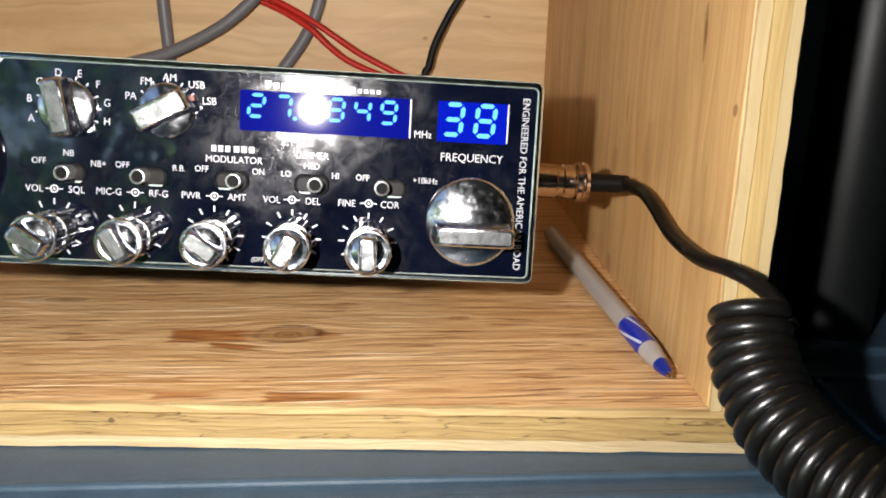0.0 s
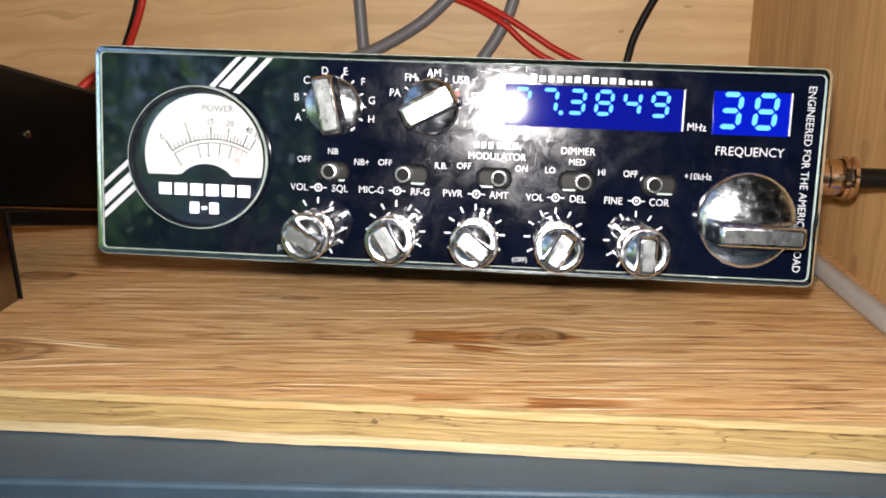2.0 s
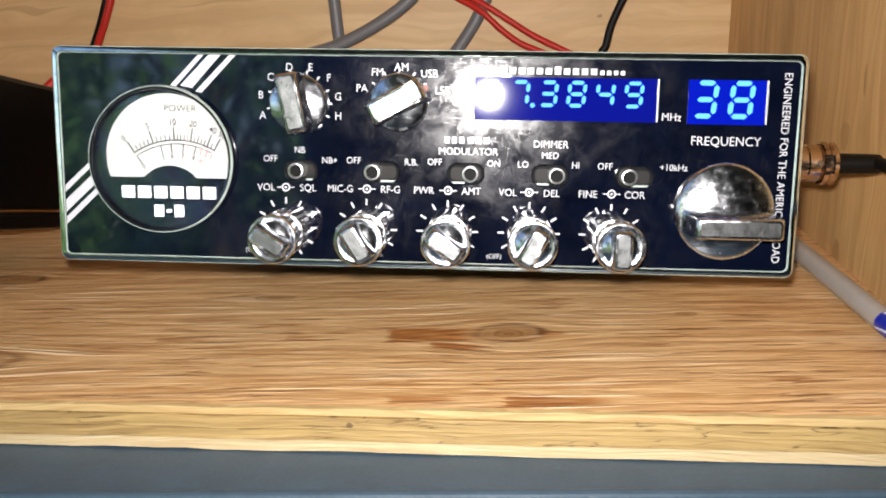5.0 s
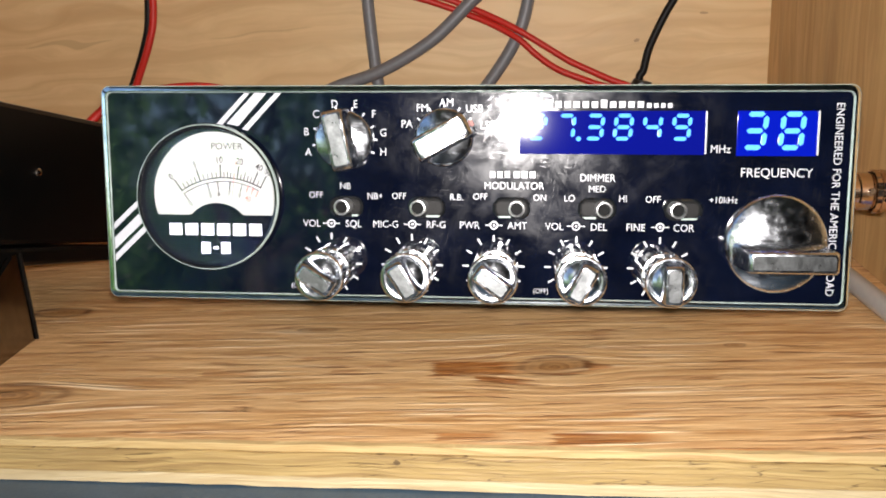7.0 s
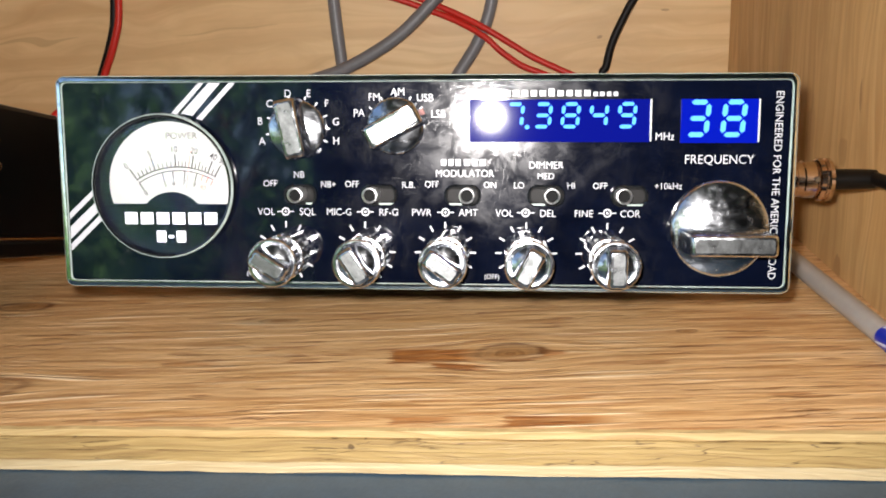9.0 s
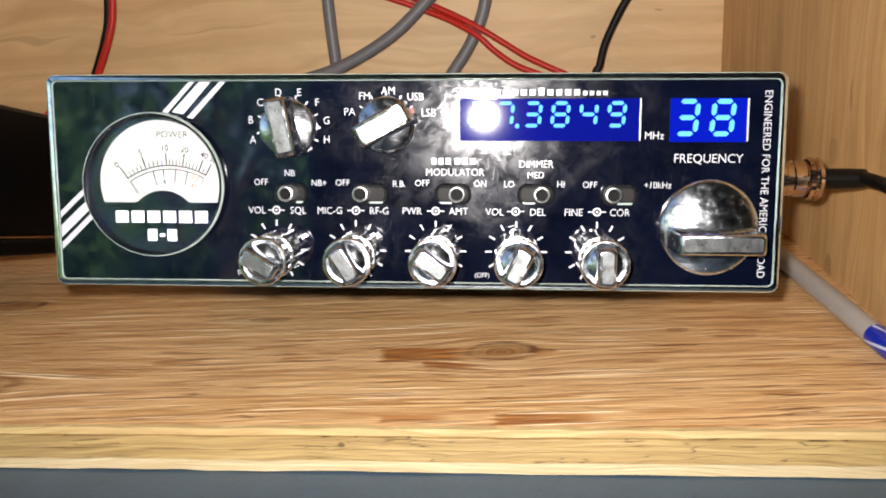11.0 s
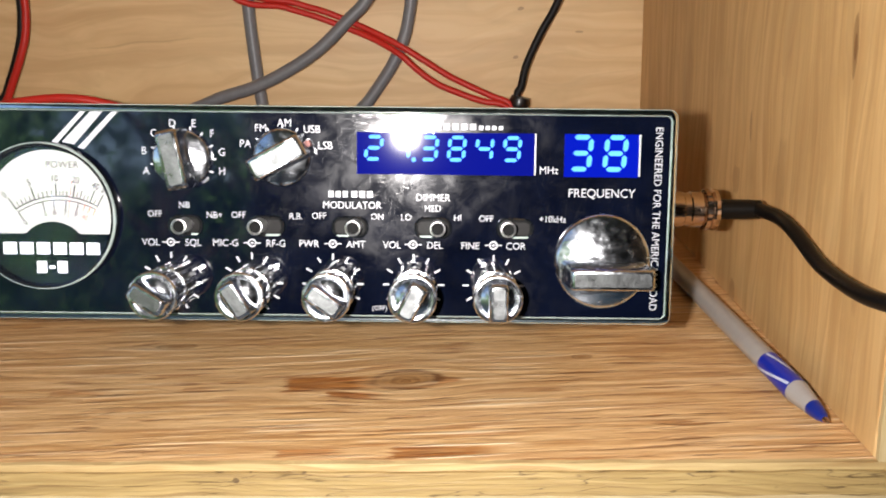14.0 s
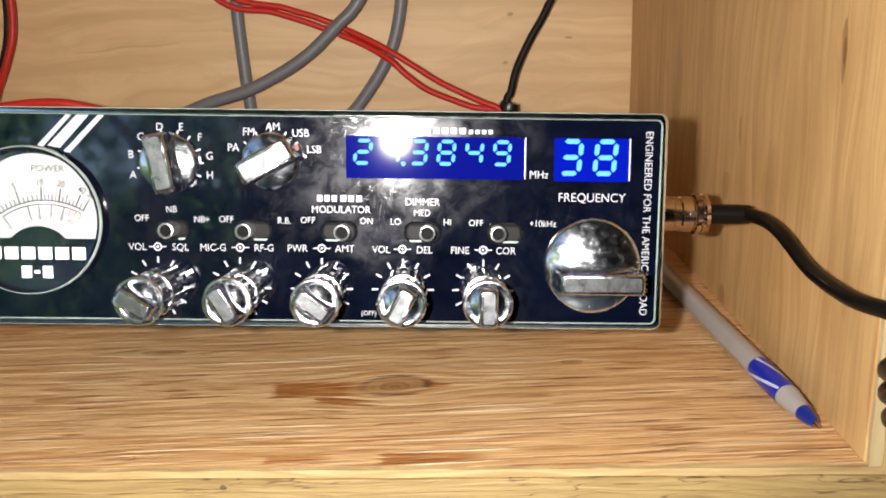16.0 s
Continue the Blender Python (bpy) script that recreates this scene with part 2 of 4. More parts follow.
SHELF = fir_floor()
SIDE = wood("pine_veneer_upright", "z", (0.675, 0.438, 0.196), (0.595, 0.363, 0.147), (0.41, 0.212, 0.073),
            stains=[(0.0997, 0.0338, 0.0075, 0.0014, 0.6), (0.0997, 0.0338, 0.0030, 0.0008, 0.7), (0.068, 0.1076, 0.0055, 0.0014, 0.55), (0.002, 0.1185, 0.0060, 0.0045, 0.45), (0.055, 0.077, 0.013, 0.0045, 0.20), (0.046, 0.159, 0.016, 0.007, 0.26), (0.046, 0.121, 0.006, 0.003, 0.3), (0.046, 0.020, 0.020, 0.0022, 0.22), (0.082, 0.004, 0.0016, 0.0010, 0.7), (0.075, 0.200, 0.022, 0.005, 0.22), (0.108, 0.080, 0.018, 0.004, 0.18)], blot_colour=(0.16, 0.065, 0.02), across=150.0, contrast=0.62, warp=0.007, lines=0.45, relief=0.3, cloud=0.6)
BACK = wood("birch_veneer", "xz", (0.75, 0.54, 0.285), (0.70, 0.475, 0.235), (0.53, 0.315, 0.14),
            stains=[(-0.0625, 0.0770, 0.0015, 0.0010, 0.6), (-0.0595, 0.1067, 0.0018, 0.0014, 0.6), (-0.027, 0.090, 0.0022, 0.0008, 0.6), (-0.270, 0.0935, 0.035, 0.0009, 0.22), (-0.385, 0.093, 0.030, 0.0012, 0.25)], blot_colour=(0.17, 0.075, 0.025), across=60.0, contrast=0.62, rings=0.42, warp=0.012, lines=0.2, relief=0.3, cloud=0.45)
PLY_PALE = wood("ply_edge_pale", "xz", (0.56, 0.46, 0.285), (0.51, 0.40, 0.225), (0.40, 0.275, 0.13), across=420.0, contrast=0.6)
PLY_FACE = wood("ply_edge_face", "xz", (0.55, 0.405, 0.195), (0.49, 0.345, 0.15), (0.32, 0.185, 0.065), across=420.0, contrast=0.7)
PLY_CORE = wood("ply_edge_core", "xz", (0.43, 0.31, 0.13), (0.38, 0.255, 0.095), (0.16, 0.085, 0.03),
                stains=[(-0.1633, -0.0060, 0.0009, 0.0008, 0.95), (-0.19, -0.0072, 0.004, 0.0002, 0.7), (-0.06, -0.0045, 0.003, 0.0002, 0.7), (-0.235, -0.0038, 0.004, 0.0002, 0.7), (-0.172, -0.0068, 0.005, 0.00025, 0.8)], blot_colour=(0.07, 0.035, 0.012), across=420.0, contrast=0.6, bands=0.7, lines=0.6, cracks=0.75)
PLY_UP_PALE = wood("ply_edge_pale_upright", "zx", (0.56, 0.44, 0.25), (0.52, 0.39, 0.195), (0.37, 0.245, 0.10), across=300.0, contrast=0.32, lines=0.15, relief=0.3)
PLY_UP_CORE = wood("ply_edge_core_upright", "zx", (0.58, 0.43, 0.19), (0.52, 0.36, 0.14), (0.27, 0.15, 0.05), across=380.0, contrast=0.4, lines=0.2, relief=0.3)
GREY_PLASTIC = plain("grey_blue_plastic", (0.036, 0.062, 0.088), 0.42, wear=0.2, size=900, bump=0.25)
BLACK_PAINT = plain("black_painted_steel", (0.002, 0.002, 0.002), 0.30, wear=0.3, size=900, bump=0.1, gloss=0.22)
BLACK_TUBE = plain("black_satin_tube", (0.008, 0.0095, 0.0092), 0.42, wear=0.2, size=250, gloss=0.28)
BLACK_RUBBER = plain("black_cord_jacket", (0.005, 0.0045, 0.0038), 0.31, wear=0.25, size=700, bump=0.12, gloss=0.65)
CORD_RUBBER = plain("dull_black_cord", (0.003, 0.0027, 0.0024), 0.40, wear=0.25, size=700, bump=0.1, gloss=0.2)
BLACK_PVC = plain("black_wire_jacket", (0.006, 0.005, 0.005), 0.5, wear=0.2, size=500, gloss=0.2)
NICKEL = plain("warm_nickel", (0.52, 0.39, 0.30), 0.14, 1.0, wear=0.1, size=500)
STEEL = plain("zinc_steel", (0.50, 0.46, 0.42), 0.24, 1.0, wear=0.18, size=300, bump=0.1)
# pale colour for the bright lines and glints along edges
EDGE_WHITE = plain("pale_edge_line", (0.34, 0.40, 0.37), 0.25, wear=0.45, size=300)
STEEL_DARK = plain("dark_switch_steel", (0.008, 0.0075, 0.007), 0.5, 0.0, wear=0.3, size=700, gloss=0.15)
BRACKET = plain("dull_zinc", (0.24, 0.21, 0.18), 0.22, 1.0, wear=0.25, size=200, bump=0.1)
WHITE_INK = plain("white_ink", (0.46, 0.46, 0.48), 0.35, wear=0.05, size=800)
HOLE = plain("dark_bore", (0.003, 0.003, 0.003), 0.6, gloss=0.1)
SATIN = plain("satin_plating", (0.78, 0.78, 0.77), 0.34, 1.0, wear=0.12, size=900)
RED_PVC = plain("red_wire_jacket", (0.48, 0.022, 0.014), 0.42, wear=0.12, size=500, gloss=0.3)
GREY_PVC = plain("grey_cable_jacket", (0.155, 0.155, 0.165), 0.42, wear=0.15, size=500)
DIAL_WHITE = plain("dial_card", (0.20, 0.20, 0.197), 0.5, wear=0.03, size=500)
DIAL_INK = plain("dial_ink", (0.012, 0.012, 0.014), 0.5, gloss=0.2)
DIAL_NEEDLE = plain("needle_paint", (0.34, 0.09, 0.08), 0.5)
WORN_RED = plain("worn_red_mark", (0.19, 0.045, 0.03), 0.5, wear=0.4)
DIAL_RED = plain("dial_red", (0.55, 0.06, 0.04), 0.5)
PEN_CLEAR = plain("frosted_pen_plastic", (0.33, 0.30, 0.275), 0.3, wear=0.08, size=300)
PEN_BLUE = plain("blue_pen_plastic", (0.010, 0.022, 0.30), 0.3, wear=0.1, size=500)
PEN_INK = plain("dark_blue_tip", (0.007, 0.018, 0.17), 0.3, wear=0.1, size=500)
PEN_WHITE = plain("pale_pen_stripe", (0.50, 0.53, 0.66), 0.35)
# near black, so that the gloss panel mirrors a dark room
UNSEEN_WALL = plain("dark_unseen_wall", (0.018, 0.0175, 0.018), 0.8, wear=0.15, size=12, bump=0.1)
UNSEEN_CEILING = plain("grey_unseen_ceiling", (0.36, 0.36, 0.38), 0.8, wear=0.06, size=12)
CONCRETE = plain("concrete", (0.22, 0.21, 0.20), 0.85, wear=0.25, size=20, bump=0.3)
GRASS = plain("grass", (0.07, 0.13, 0.03), 0.9, wear=0.4, size=9)
LEAF = plain("leaf", (0.14, 0.30, 0.085), 0.55, wear=0.4, size=5)
BARK = plain("bark", (0.11, 0.08, 0.055), 0.9, wear=0.3, size=30, bump=0.4)
SEGMENT = glowing("lit_segment", (0.09, 0.32, 1.0), 1.55)
BLUE_FIELD = glowing("display_field", (0.0012, 0.012, 0.62), 0.50)
DIM_FIELD = glowing("dim_display_field", (0.004, 0.010, 0.42), 0.40)


def worn_chrome():
    """Chrome plating with dull patches, dimples and hairlines."""
    m = Nodes("worn_chrome_plating")
    c = m.coords()
    patch, dimple = m.noise(c, 420, 3, 0.6), m.noise(c, 190, 2, 0.5)
    hair = m.noise(m.coords((200, 900, 2500)), 1.0, 2)
    m.set(base_color=m.ramp(patch, [(0.3, (0.44, 0.455, 0.48)), (0.7, (0.65, 0.67, 0.70))]), metallic=1.0)
    m.set(roughness=m.ramp(patch, [(0.36, 0.14), (0.55, 0.21), (0.75, 0.34)]))
    m.bump(m.math("ADD", m.math("MULTIPLY_ADD", m.noise(c, 520, 2, 0.5), 0.2, dimple), m.math("MULTIPLY", hair, 0.2)), 0.2, 0.0008)
    return m.mat


CHROME = worn_chrome()


def scuffed_plating():
    """The flat ends of the grips: plating rubbed dull in patches."""
    m = Nodes("scuffed_plating")
    c = m.coords()
    patch, fine = m.noise(c, 330, 4, 0.65), m.noise(c, 1500, 3, 0.6)
    m.set(base_color=m.ramp(patch, [(0.34, (0.11, 0.115, 0.115)), (0.62, (0.25, 0.26, 0.26))]), metallic=1.0)
    m.set(roughness=m.ramp(patch, [(0.34, 0.46), (0.50, 0.36), (0.66, 0.26)]))
    m.bump(m.math("MULTIPLY_ADD", fine, 0.3, m.noise(c, 260, 2, 0.5)), 0.14, 0.0008)
    return m.mat


FROSTED = scuffed_plating()


def panel_gloss():
    """Black gloss panel, scuffed with fine scratches."""
    m = Nodes("scuffed_black_gloss")
    c = m.coords()
    broad = m.noise(c, 70, 3, 0.6)
    scuff = None
    for angle, reach in ((8, 0.67), (52, 0.69), (97, 0.66), (139, 0.69)):
        t = m.tree.nodes.new("ShaderNodeMapping")
        t.vector_type = "TEXTURE"
        t.inputs["Rotation"].default_value = (0, radians(angle), 0)
        t.inputs["Scale"].default_value = (0.006, 1.0, 0.00016)
        m.tree.links.new(c, t.inputs["Vector"])
        line = m.ramp(m.noise(t.outputs[0], 1.0, 1, 0.4), [(reach, 0.0), (reach + 0.06, 1.0)])
        scuff = line if scuff is None else m.math("MAXIMUM", scuff, line)
    patch = m.ramp(m.noise(c, 38, 2), [(0.40, 0.15), (0.62, 1.0)])
    scuff = m.math("MULTIPLY", scuff, patch)
    m.set(base_color=m.mix(scuff, m.ramp(broad, [(0.3, (0.0008, 0.0015, 0.0050)), (0.75, (0.002, 0.0035, 0.011))]), (0.012, 0.012, 0.014)))
    m.set(roughness=m.math("ADD", m.ramp(broad, [(0.35, 0.03), (0.75, 0.065)]), m.math("MULTIPLY", scuff, 0.15)))
    haze = m.math("MULTIPLY", m.ramp(m.noise(c, 170, 6, 0.7, 0.6), [(0.42, 0.13), (0.66, 1.0)]), m.ramp(m.noise(c, 36, 3, 0.6, 0.8), [(0.40, 0.07), (0.64, 0.55)]))
    m.set(coat_weight=haze, coat_roughness=m.ramp(m.noise(c, 55, 2), [(0.35, 0.14), (0.65, 0.30)]))
    m.bump(m.math("ADD", scuff, m.math("MULTIPLY", m.noise(c, 60, 2), 0.5)), 0.028, 0.0003)
    m.bsdf.inputs["Specular IOR Level"].default_value = 0.95
    return m.mat


def clear_rim():
    m = Nodes("polished_rim")
    c = m.coords()
    m.set(base_color=m.ramp(m.noise(c, 260, 4, 0.65), [(0.30, (0.50, 0.53, 0.52)), (0.56, (0.82, 0.86, 0.84))]), metallic=1.0)
    m.set(roughness=m.ramp(m.noise(c, 420, 3), [(0.35, 0.06), (0.7, 0.16)]))
    return m.mat


def lens_glass():
    m = Nodes("clear_lens")
    m.set(base_color=(0.93, 0.95, 0.95), transmission_weight=1.0, roughness=0.02, ior=1.45)
    return m.mat


def clear_ring():
    m = Nodes("clear_ring_over_black")
    m.set(base_color=(0.006, 0.007, 0.008), roughness=0.06, coat_weight=0.6, coat_roughness=0.03)
    return m.mat


PANEL, RIM, GLASS, RING = panel_gloss(), clear_rim(), lens_glass(), clear_ring()


# ---- mesh helpers ----
def part(name, bm, material, parent=None, label="", smooth=False):
    me = bpy.data.meshes.new(name)
    bmesh.ops.recalc_face_normals(bm, faces=bm.faces)
    for f in bm.faces:
        f.smooth = smooth
    if smooth:
        for e in bm.edges:
            if len(e.link_faces) == 2 and e.calc_face_angle(0) > radians(32):
                e.smooth = False
    bm.to_mesh(me)
    bm.free()
    me.materials.append(material)
    ob = new(name, me)
    if parent:
        ob.parent = parent
    if label:
        tagged(ob, label)
    return ob


def empty(name, matrix, label, category, **more):
    ob = new(name)
    ob.empty_display_size = 0.01
    ob.matrix_world = matrix
    return tagged(ob, label, category, **more)


def box(lo, hi, bevel=0.0, segments=2, bm=None):
    bm = bm or bmesh.new()
    made = bmesh.ops.create_cube(bm, size=1)["verts"]
    for v in made:
        v.co = Vector([a + (b - a) * (c + 0.5) for a, b, c in zip(lo, hi, v.co)])
    if bevel:
        edges = list({e for v in made for e in v.link_edges})
        bmesh.ops.bevel(bm, geom=edges, offset=bevel, segments=segments, affect="EDGES", profile=0.5)
    return bm


def loft(loops, closed=True, cap_start=True, cap_end=True, bm=None):
    """A skin over a row of equal loops of points."""
    bm = bm or bmesh.new()
    rows = [[bm.verts.new(p) for p in loop] for loop in loops]
    n = len(rows[0])
    for a, b in zip(rows, rows[1:]):
        for i in range(n if closed else n - 1):
            j = (i + 1) % n
            bm.faces.new((a[i], a[j], b[j], b[i]))
    if cap_start:
        bm.faces.new(rows[0])
    if cap_end:
        bm.faces.new(rows[-1])
    return bm


def lathe(profile, matrix=None, segments=32, bm=None, cap_start=True, cap_end=True, wobble=None):
    """profile: (distance along the axis, radius). The axis is local z."""
    loops = []
    for d, r in profile:
        ring = []
        for i in range(segments):
            a = 2 * math.pi * i / segments
            rr = r * (wobble(d, a) if wobble else 1)
            p = Vector((rr * math.cos(a), rr * math.sin(a), d))
            ring.append(matrix @ p if matrix else p)
        loops.append(ring)
    return loft(loops, True, cap_start, cap_end, bm)


def tube(points, radius, sides=8, bm=None):
    """A round cord along points. radius: one number, or one for each point."""
    pts = [Vector(p) for p in points]
    side, loops = None, []
    for i, p in enumerate(pts):
        way = (pts[min(i + 1, len(pts) - 1)] - pts[max(i - 1, 0)]).normalized()
        side = (side or way.orthogonal())
        side = (side - way * side.dot(way)).normalized()
        other = way.cross(side)
        r = radius if isinstance(radius, float) else radius[i]
        loops.append([p + (side * math.cos(2 * math.pi * k / sides) + other * math.sin(2 * math.pi * k / sides)) * r for k in range(sides)])
    return loft(loops, bm=bm)


def smooth_line(points, steps=8):
    """Points on a Catmull-Rom curve through points."""
    p = [Vector(q) for q in points]
    p = [p[0] * 2 - p[1], *p, p[-1] * 2 - p[-2]]
    out = []
    for a, b, c, d in zip(p, p[1:], p[2:], p[3:]):
        for k in range(steps):
            t = k / steps
            out.append(0.5 * ((2 * b) + (c - a) * t + (2 * a - 5 * b + 4 * c - d) * t * t + (3 * b - a - 3 * c + d) * t ** 3))
    out.append(p[-2])
    return out


MM = 0.001


def at(u, v, h=0.0):
    """A place on the radio's face: millimetres along, up and out of it."""
    return Vector((u * MM, -h * MM, v * MM))


def prism(outline, h0, h1, bevel=0.0):
    """A flat plate on the face from its outline in millimetres, from height h0 to h1."""
    bm = loft([[at(u, v, h0) for u, v in outline], [at(u, v, h1) for u, v in outline]])
    if bevel:
        top = [e for e in bm.edges if all(abs(v.co.y + h1 * MM) < 1e-7 for v in e.verts)]
        bmesh.ops.bevel(bm, geom=top, offset=bevel * MM, segments=2, affect="EDGES", profile=0.5)
    return bm


def rounded(u0, v0, u1, v1, r, n=6):
    pts = []
    for cu, cv, a0 in ((u1 - r, v1 - r, 0), (u0 + r, v1 - r, 90), (u0 + r, v0 + r, 180), (u1 - r, v0 + r, 270)):
        for k in range(n + 1):
            a = radians(a0 + 90 * k / n)
            pts.append((cu + r * math.cos(a), cv + r * math.sin(a)))
    return pts


def on_face(u, v, h=0.0, turn=0.0):
    """The pose whose z axis points out of the face at a place on it, turned by degrees."""
    return Matrix.Translation(at(u, v, h)) @ pose(0, 0, 0, 90, 0, 0) @ pose(0, 0, 0, 0, 0, turn)


def lettering(text, u, v, cap, parent, turn=0.0, h=0.08, squeeze=1.0, material=None, width=0.0, bold=0.0):
    """Printed words on the face, centred, with capitals of that height; width: their whole length."""
    data = bpy.data.curves.new("lettering", "FONT")
    data.body, data.size = text, 1.0
    data.offset = bold
    data.resolution_u = 3
    temp = bpy.data.objects.new("lettering", data)
    me = bpy.data.meshes.new_from_object(temp)
    bpy.data.objects.remove(temp)
    bpy.data.curves.remove(data)
    xs, ys = [q.co.x for q in me.vertices], [q.co.y for q in me.vertices]
    s = cap / 0.70
    sx = width / (max(xs) - min(xs)) if width else s * squeeze
    cx, cy = (max(xs) + min(xs)) / 2, 0.35
    c, d = math.cos(radians(turn)), math.sin(radians(turn))
    for q in me.vertices:
        a, b = (q.co.x - cx) * sx, (q.co.y - cy) * s
        q.co = at(u + a * c - b * d, v + a * d + b * c, h)
    me.materials.append(material or WHITE_INK)
    ob = new("lettering", me)
    ob.parent = parent
    return ob


# ---- unseen room round about, added for what the radio mirrors ----
def slab(name, lo, hi, material, label, category):
    return tagged(part(name, box(lo, hi), material), label, category, kind="structure")


slab("floor", (-3, -2.6, -0.80), (2.2, 1.5, -0.75), CONCRETE, "grey concrete floor under the plastic tote", "floor")
# added ceiling, cut away where the rim's left end should mirror sky
bm = box((-3, -0.6, 1.65), (2.2, 1.5, 1.75))
box((-1.18, -2.6, 1.65), (2.2, -0.6, 1.75), bm=bm)
tagged(part("ceiling", bm, UNSEEN_CEILING), "grey unseen ceiling added to shape reflections, open at one corner", "ceiling", kind="structure")
# walls out of view, added to keep the panel's reflections dark
slab("wall_north", (-3, 1.5, -0.8), (2.2, 1.6, 1.75), UNSEEN_WALL, "dark unseen wall added behind the plywood box", "wall")
slab("wall_east", (2.2, -2.6, -0.8), (2.3, 1.6, 1.75), UNSEEN_WALL, "dark unseen side wall added for reflections", "wall")
slab("wall_west", (-3.1, -0.45, -0.8), (-3.0, 1.6, 1.75), UNSEEN_WALL, "dark unseen side wall added near the opening", "wall")
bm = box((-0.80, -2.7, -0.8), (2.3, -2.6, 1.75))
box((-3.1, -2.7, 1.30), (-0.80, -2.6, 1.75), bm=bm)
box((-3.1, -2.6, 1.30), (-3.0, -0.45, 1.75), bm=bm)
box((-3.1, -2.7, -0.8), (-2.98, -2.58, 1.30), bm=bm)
tagged(part("wall_south", bm, UNSEEN_WALL), "dark unseen wall added for reflections, with a wide corner opening to trees", "wall", kind="structure")
bm = bmesh.new()
bm.faces.new([bm.verts.new(p) for p in ((-400, -400, -0.95), (400, -400, -0.95), (400, 400, -0.95), (-400, 400, -0.95))])
tagged(part("ground", bm, GRASS), "green grass outside the opening", "ground", kind="structure")


def tree(m, seed):
    rnd = random.Random(seed)
    root = empty("tree", m, "leafy green tree outside the opening", "tree", group="trees outside")
    trunk = bmesh.new()
    tube(smooth_line([(0, 0, 0), (0.05, 0.02, 1.0), (-0.04, 0.05, 2.2), (0.05, 0, 3.6)]), [0.16 - 0.0045 * i for i in range(25)], 9, trunk)
    tips = []
    for k in range(9):
        a, z = k * 2.4, 1.0 + 0.26 * k
        tip = (math.cos(a) * (1.3 - 0.05 * k), math.sin(a) * (1.3 - 0.05 * k), z + 0.9)
        tube(smooth_line([(0, 0, z), (tip[0] * 0.5, tip[1] * 0.5, z + 0.55), tip], 5), [0.06 - 0.005 * i for i in range(11)], 6, trunk)
        tips.append(Vector(tip))
    part("trunk", trunk, BARK, root, smooth=True)
    crown = bmesh.new()
    for tip in tips + [Vector((0, 0, 3.7))]:
        for _ in range(380):
            c = tip + Vector((rnd.gauss(0, 0.42), rnd.gauss(0, 0.42), rnd.gauss(0, 0.36)))
            q = Euler([rnd.uniform(0, 6) for _ in range(3)]).to_matrix()
            s = rnd.uniform(0.06, 0.13)
            crown.faces.new([crown.verts.new(c + q @ Vector(p) * s) for p in ((-1, 0, 0), (0, -0.45, 0.1), (1, 0, 0), (0, 0.45, 0.1))])
    part("crown", crown, LEAF, root)
    return root


for k, (x, y, s) in enumerate(((-2.4, -6.5, 1), (-6.3, -8.2, 2), (-0.6, -8.2, 3), (-6.6, -9.5, 4))):
    tree(pose(x, y, -0.95, 0, 0, k * 70), s)


def shrub(m, seed):
    rnd = random.Random(seed)
    root = empty("shrub", m, "dense green shrub outside, unseen, added for the radio to mirror", "shrub", group="shrubs outside")
    stems = bmesh.new()
    for k in range(6):
        a = k * 1.05
        tube(smooth_line([(0.05 * math.cos(a), 0.05 * math.sin(a), 0), (0.4 * math.cos(a), 0.4 * math.sin(a), 0.8), (0.7 * math.cos(a), 0.7 * math.sin(a), 1.5)], 5), [0.03 - 0.002 * i for i in range(11)], 5, stems)
    part("stems", stems, BARK, root, smooth=True)
    crown = bmesh.new()
    for _ in range(2600):
        a, h, d = rnd.uniform(0, 6.283), rnd.uniform(0.02, 1), rnd.uniform(0.3, 1) ** 0.5
        wide = 1.25 * math.sqrt(max(0.05, 1 - (h * 1.05 - 0.35) ** 2)) * (0.85 + 0.2 * math.sin(a * 3 + seed))
        c = Vector((math.cos(a) * wide * d, math.sin(a) * wide * d, 2.1 * h + rnd.gauss(0, 0.08)))
        q = Euler([rnd.uniform(0, 6) for _ in range(3)]).to_matrix()
        size = rnd.uniform(0.06, 0.13)
        crown.faces.new([crown.verts.new(c + q @ Vector(p) * size) for p in ((-1, 0, 0), (0, -0.5, 0.1), (1, 0, 0), (0, 0.5, 0.1))])
    part("crown", crown, LEAF, root)
    return root


# low west row, added out of view for the rim's left bevel to mirror
for k in range(5):
    shrub(pose(-7.4 + 0.4 * math.cos(k * 2.1), -5.2 + 1.15 * k, -0.95, 0, 0, k * 65) @ Matrix.Diagonal((1, 1, 0.55, 1)), k + 40)
for k in range(7):
    shrub(pose(-7.2 + 1.25 * k, -9.4 + 0.5 * math.sin(k * 2.3), -0.95, 0, 0, k * 50), k + 20)

# ---- grey tote that the box stands on ----
T = -0.0128
tote = empty("storage_tote", pose(-0.12, 0.1, -0.75), "dark grey-blue plastic storage tote carrying the plywood box", "tote")


def tote_part(name, bm, label="", smooth=False):
    bmesh.ops.translate(bm, verts=bm.verts, vec=(0.12, -0.1, 0.75))
    return part(name, bm, GREY_PLASTIC, tote, label, smooth)


tote_part("lid", box((-0.60, -0.030, T - 0.035), (0.24, 0.42, T - 0.0002), 0.004, 3), "ribbed lid")
tote_part("lid_step", box((-0.62, -0.060, T - 0.05), (0.26, -0.0305, T - 0.010), 0.004, 3))
tote_part("rib", box((-0.56, -0.0135, T - 0.001), (0.035, -0.0105, T + 0.0014), 0.001))
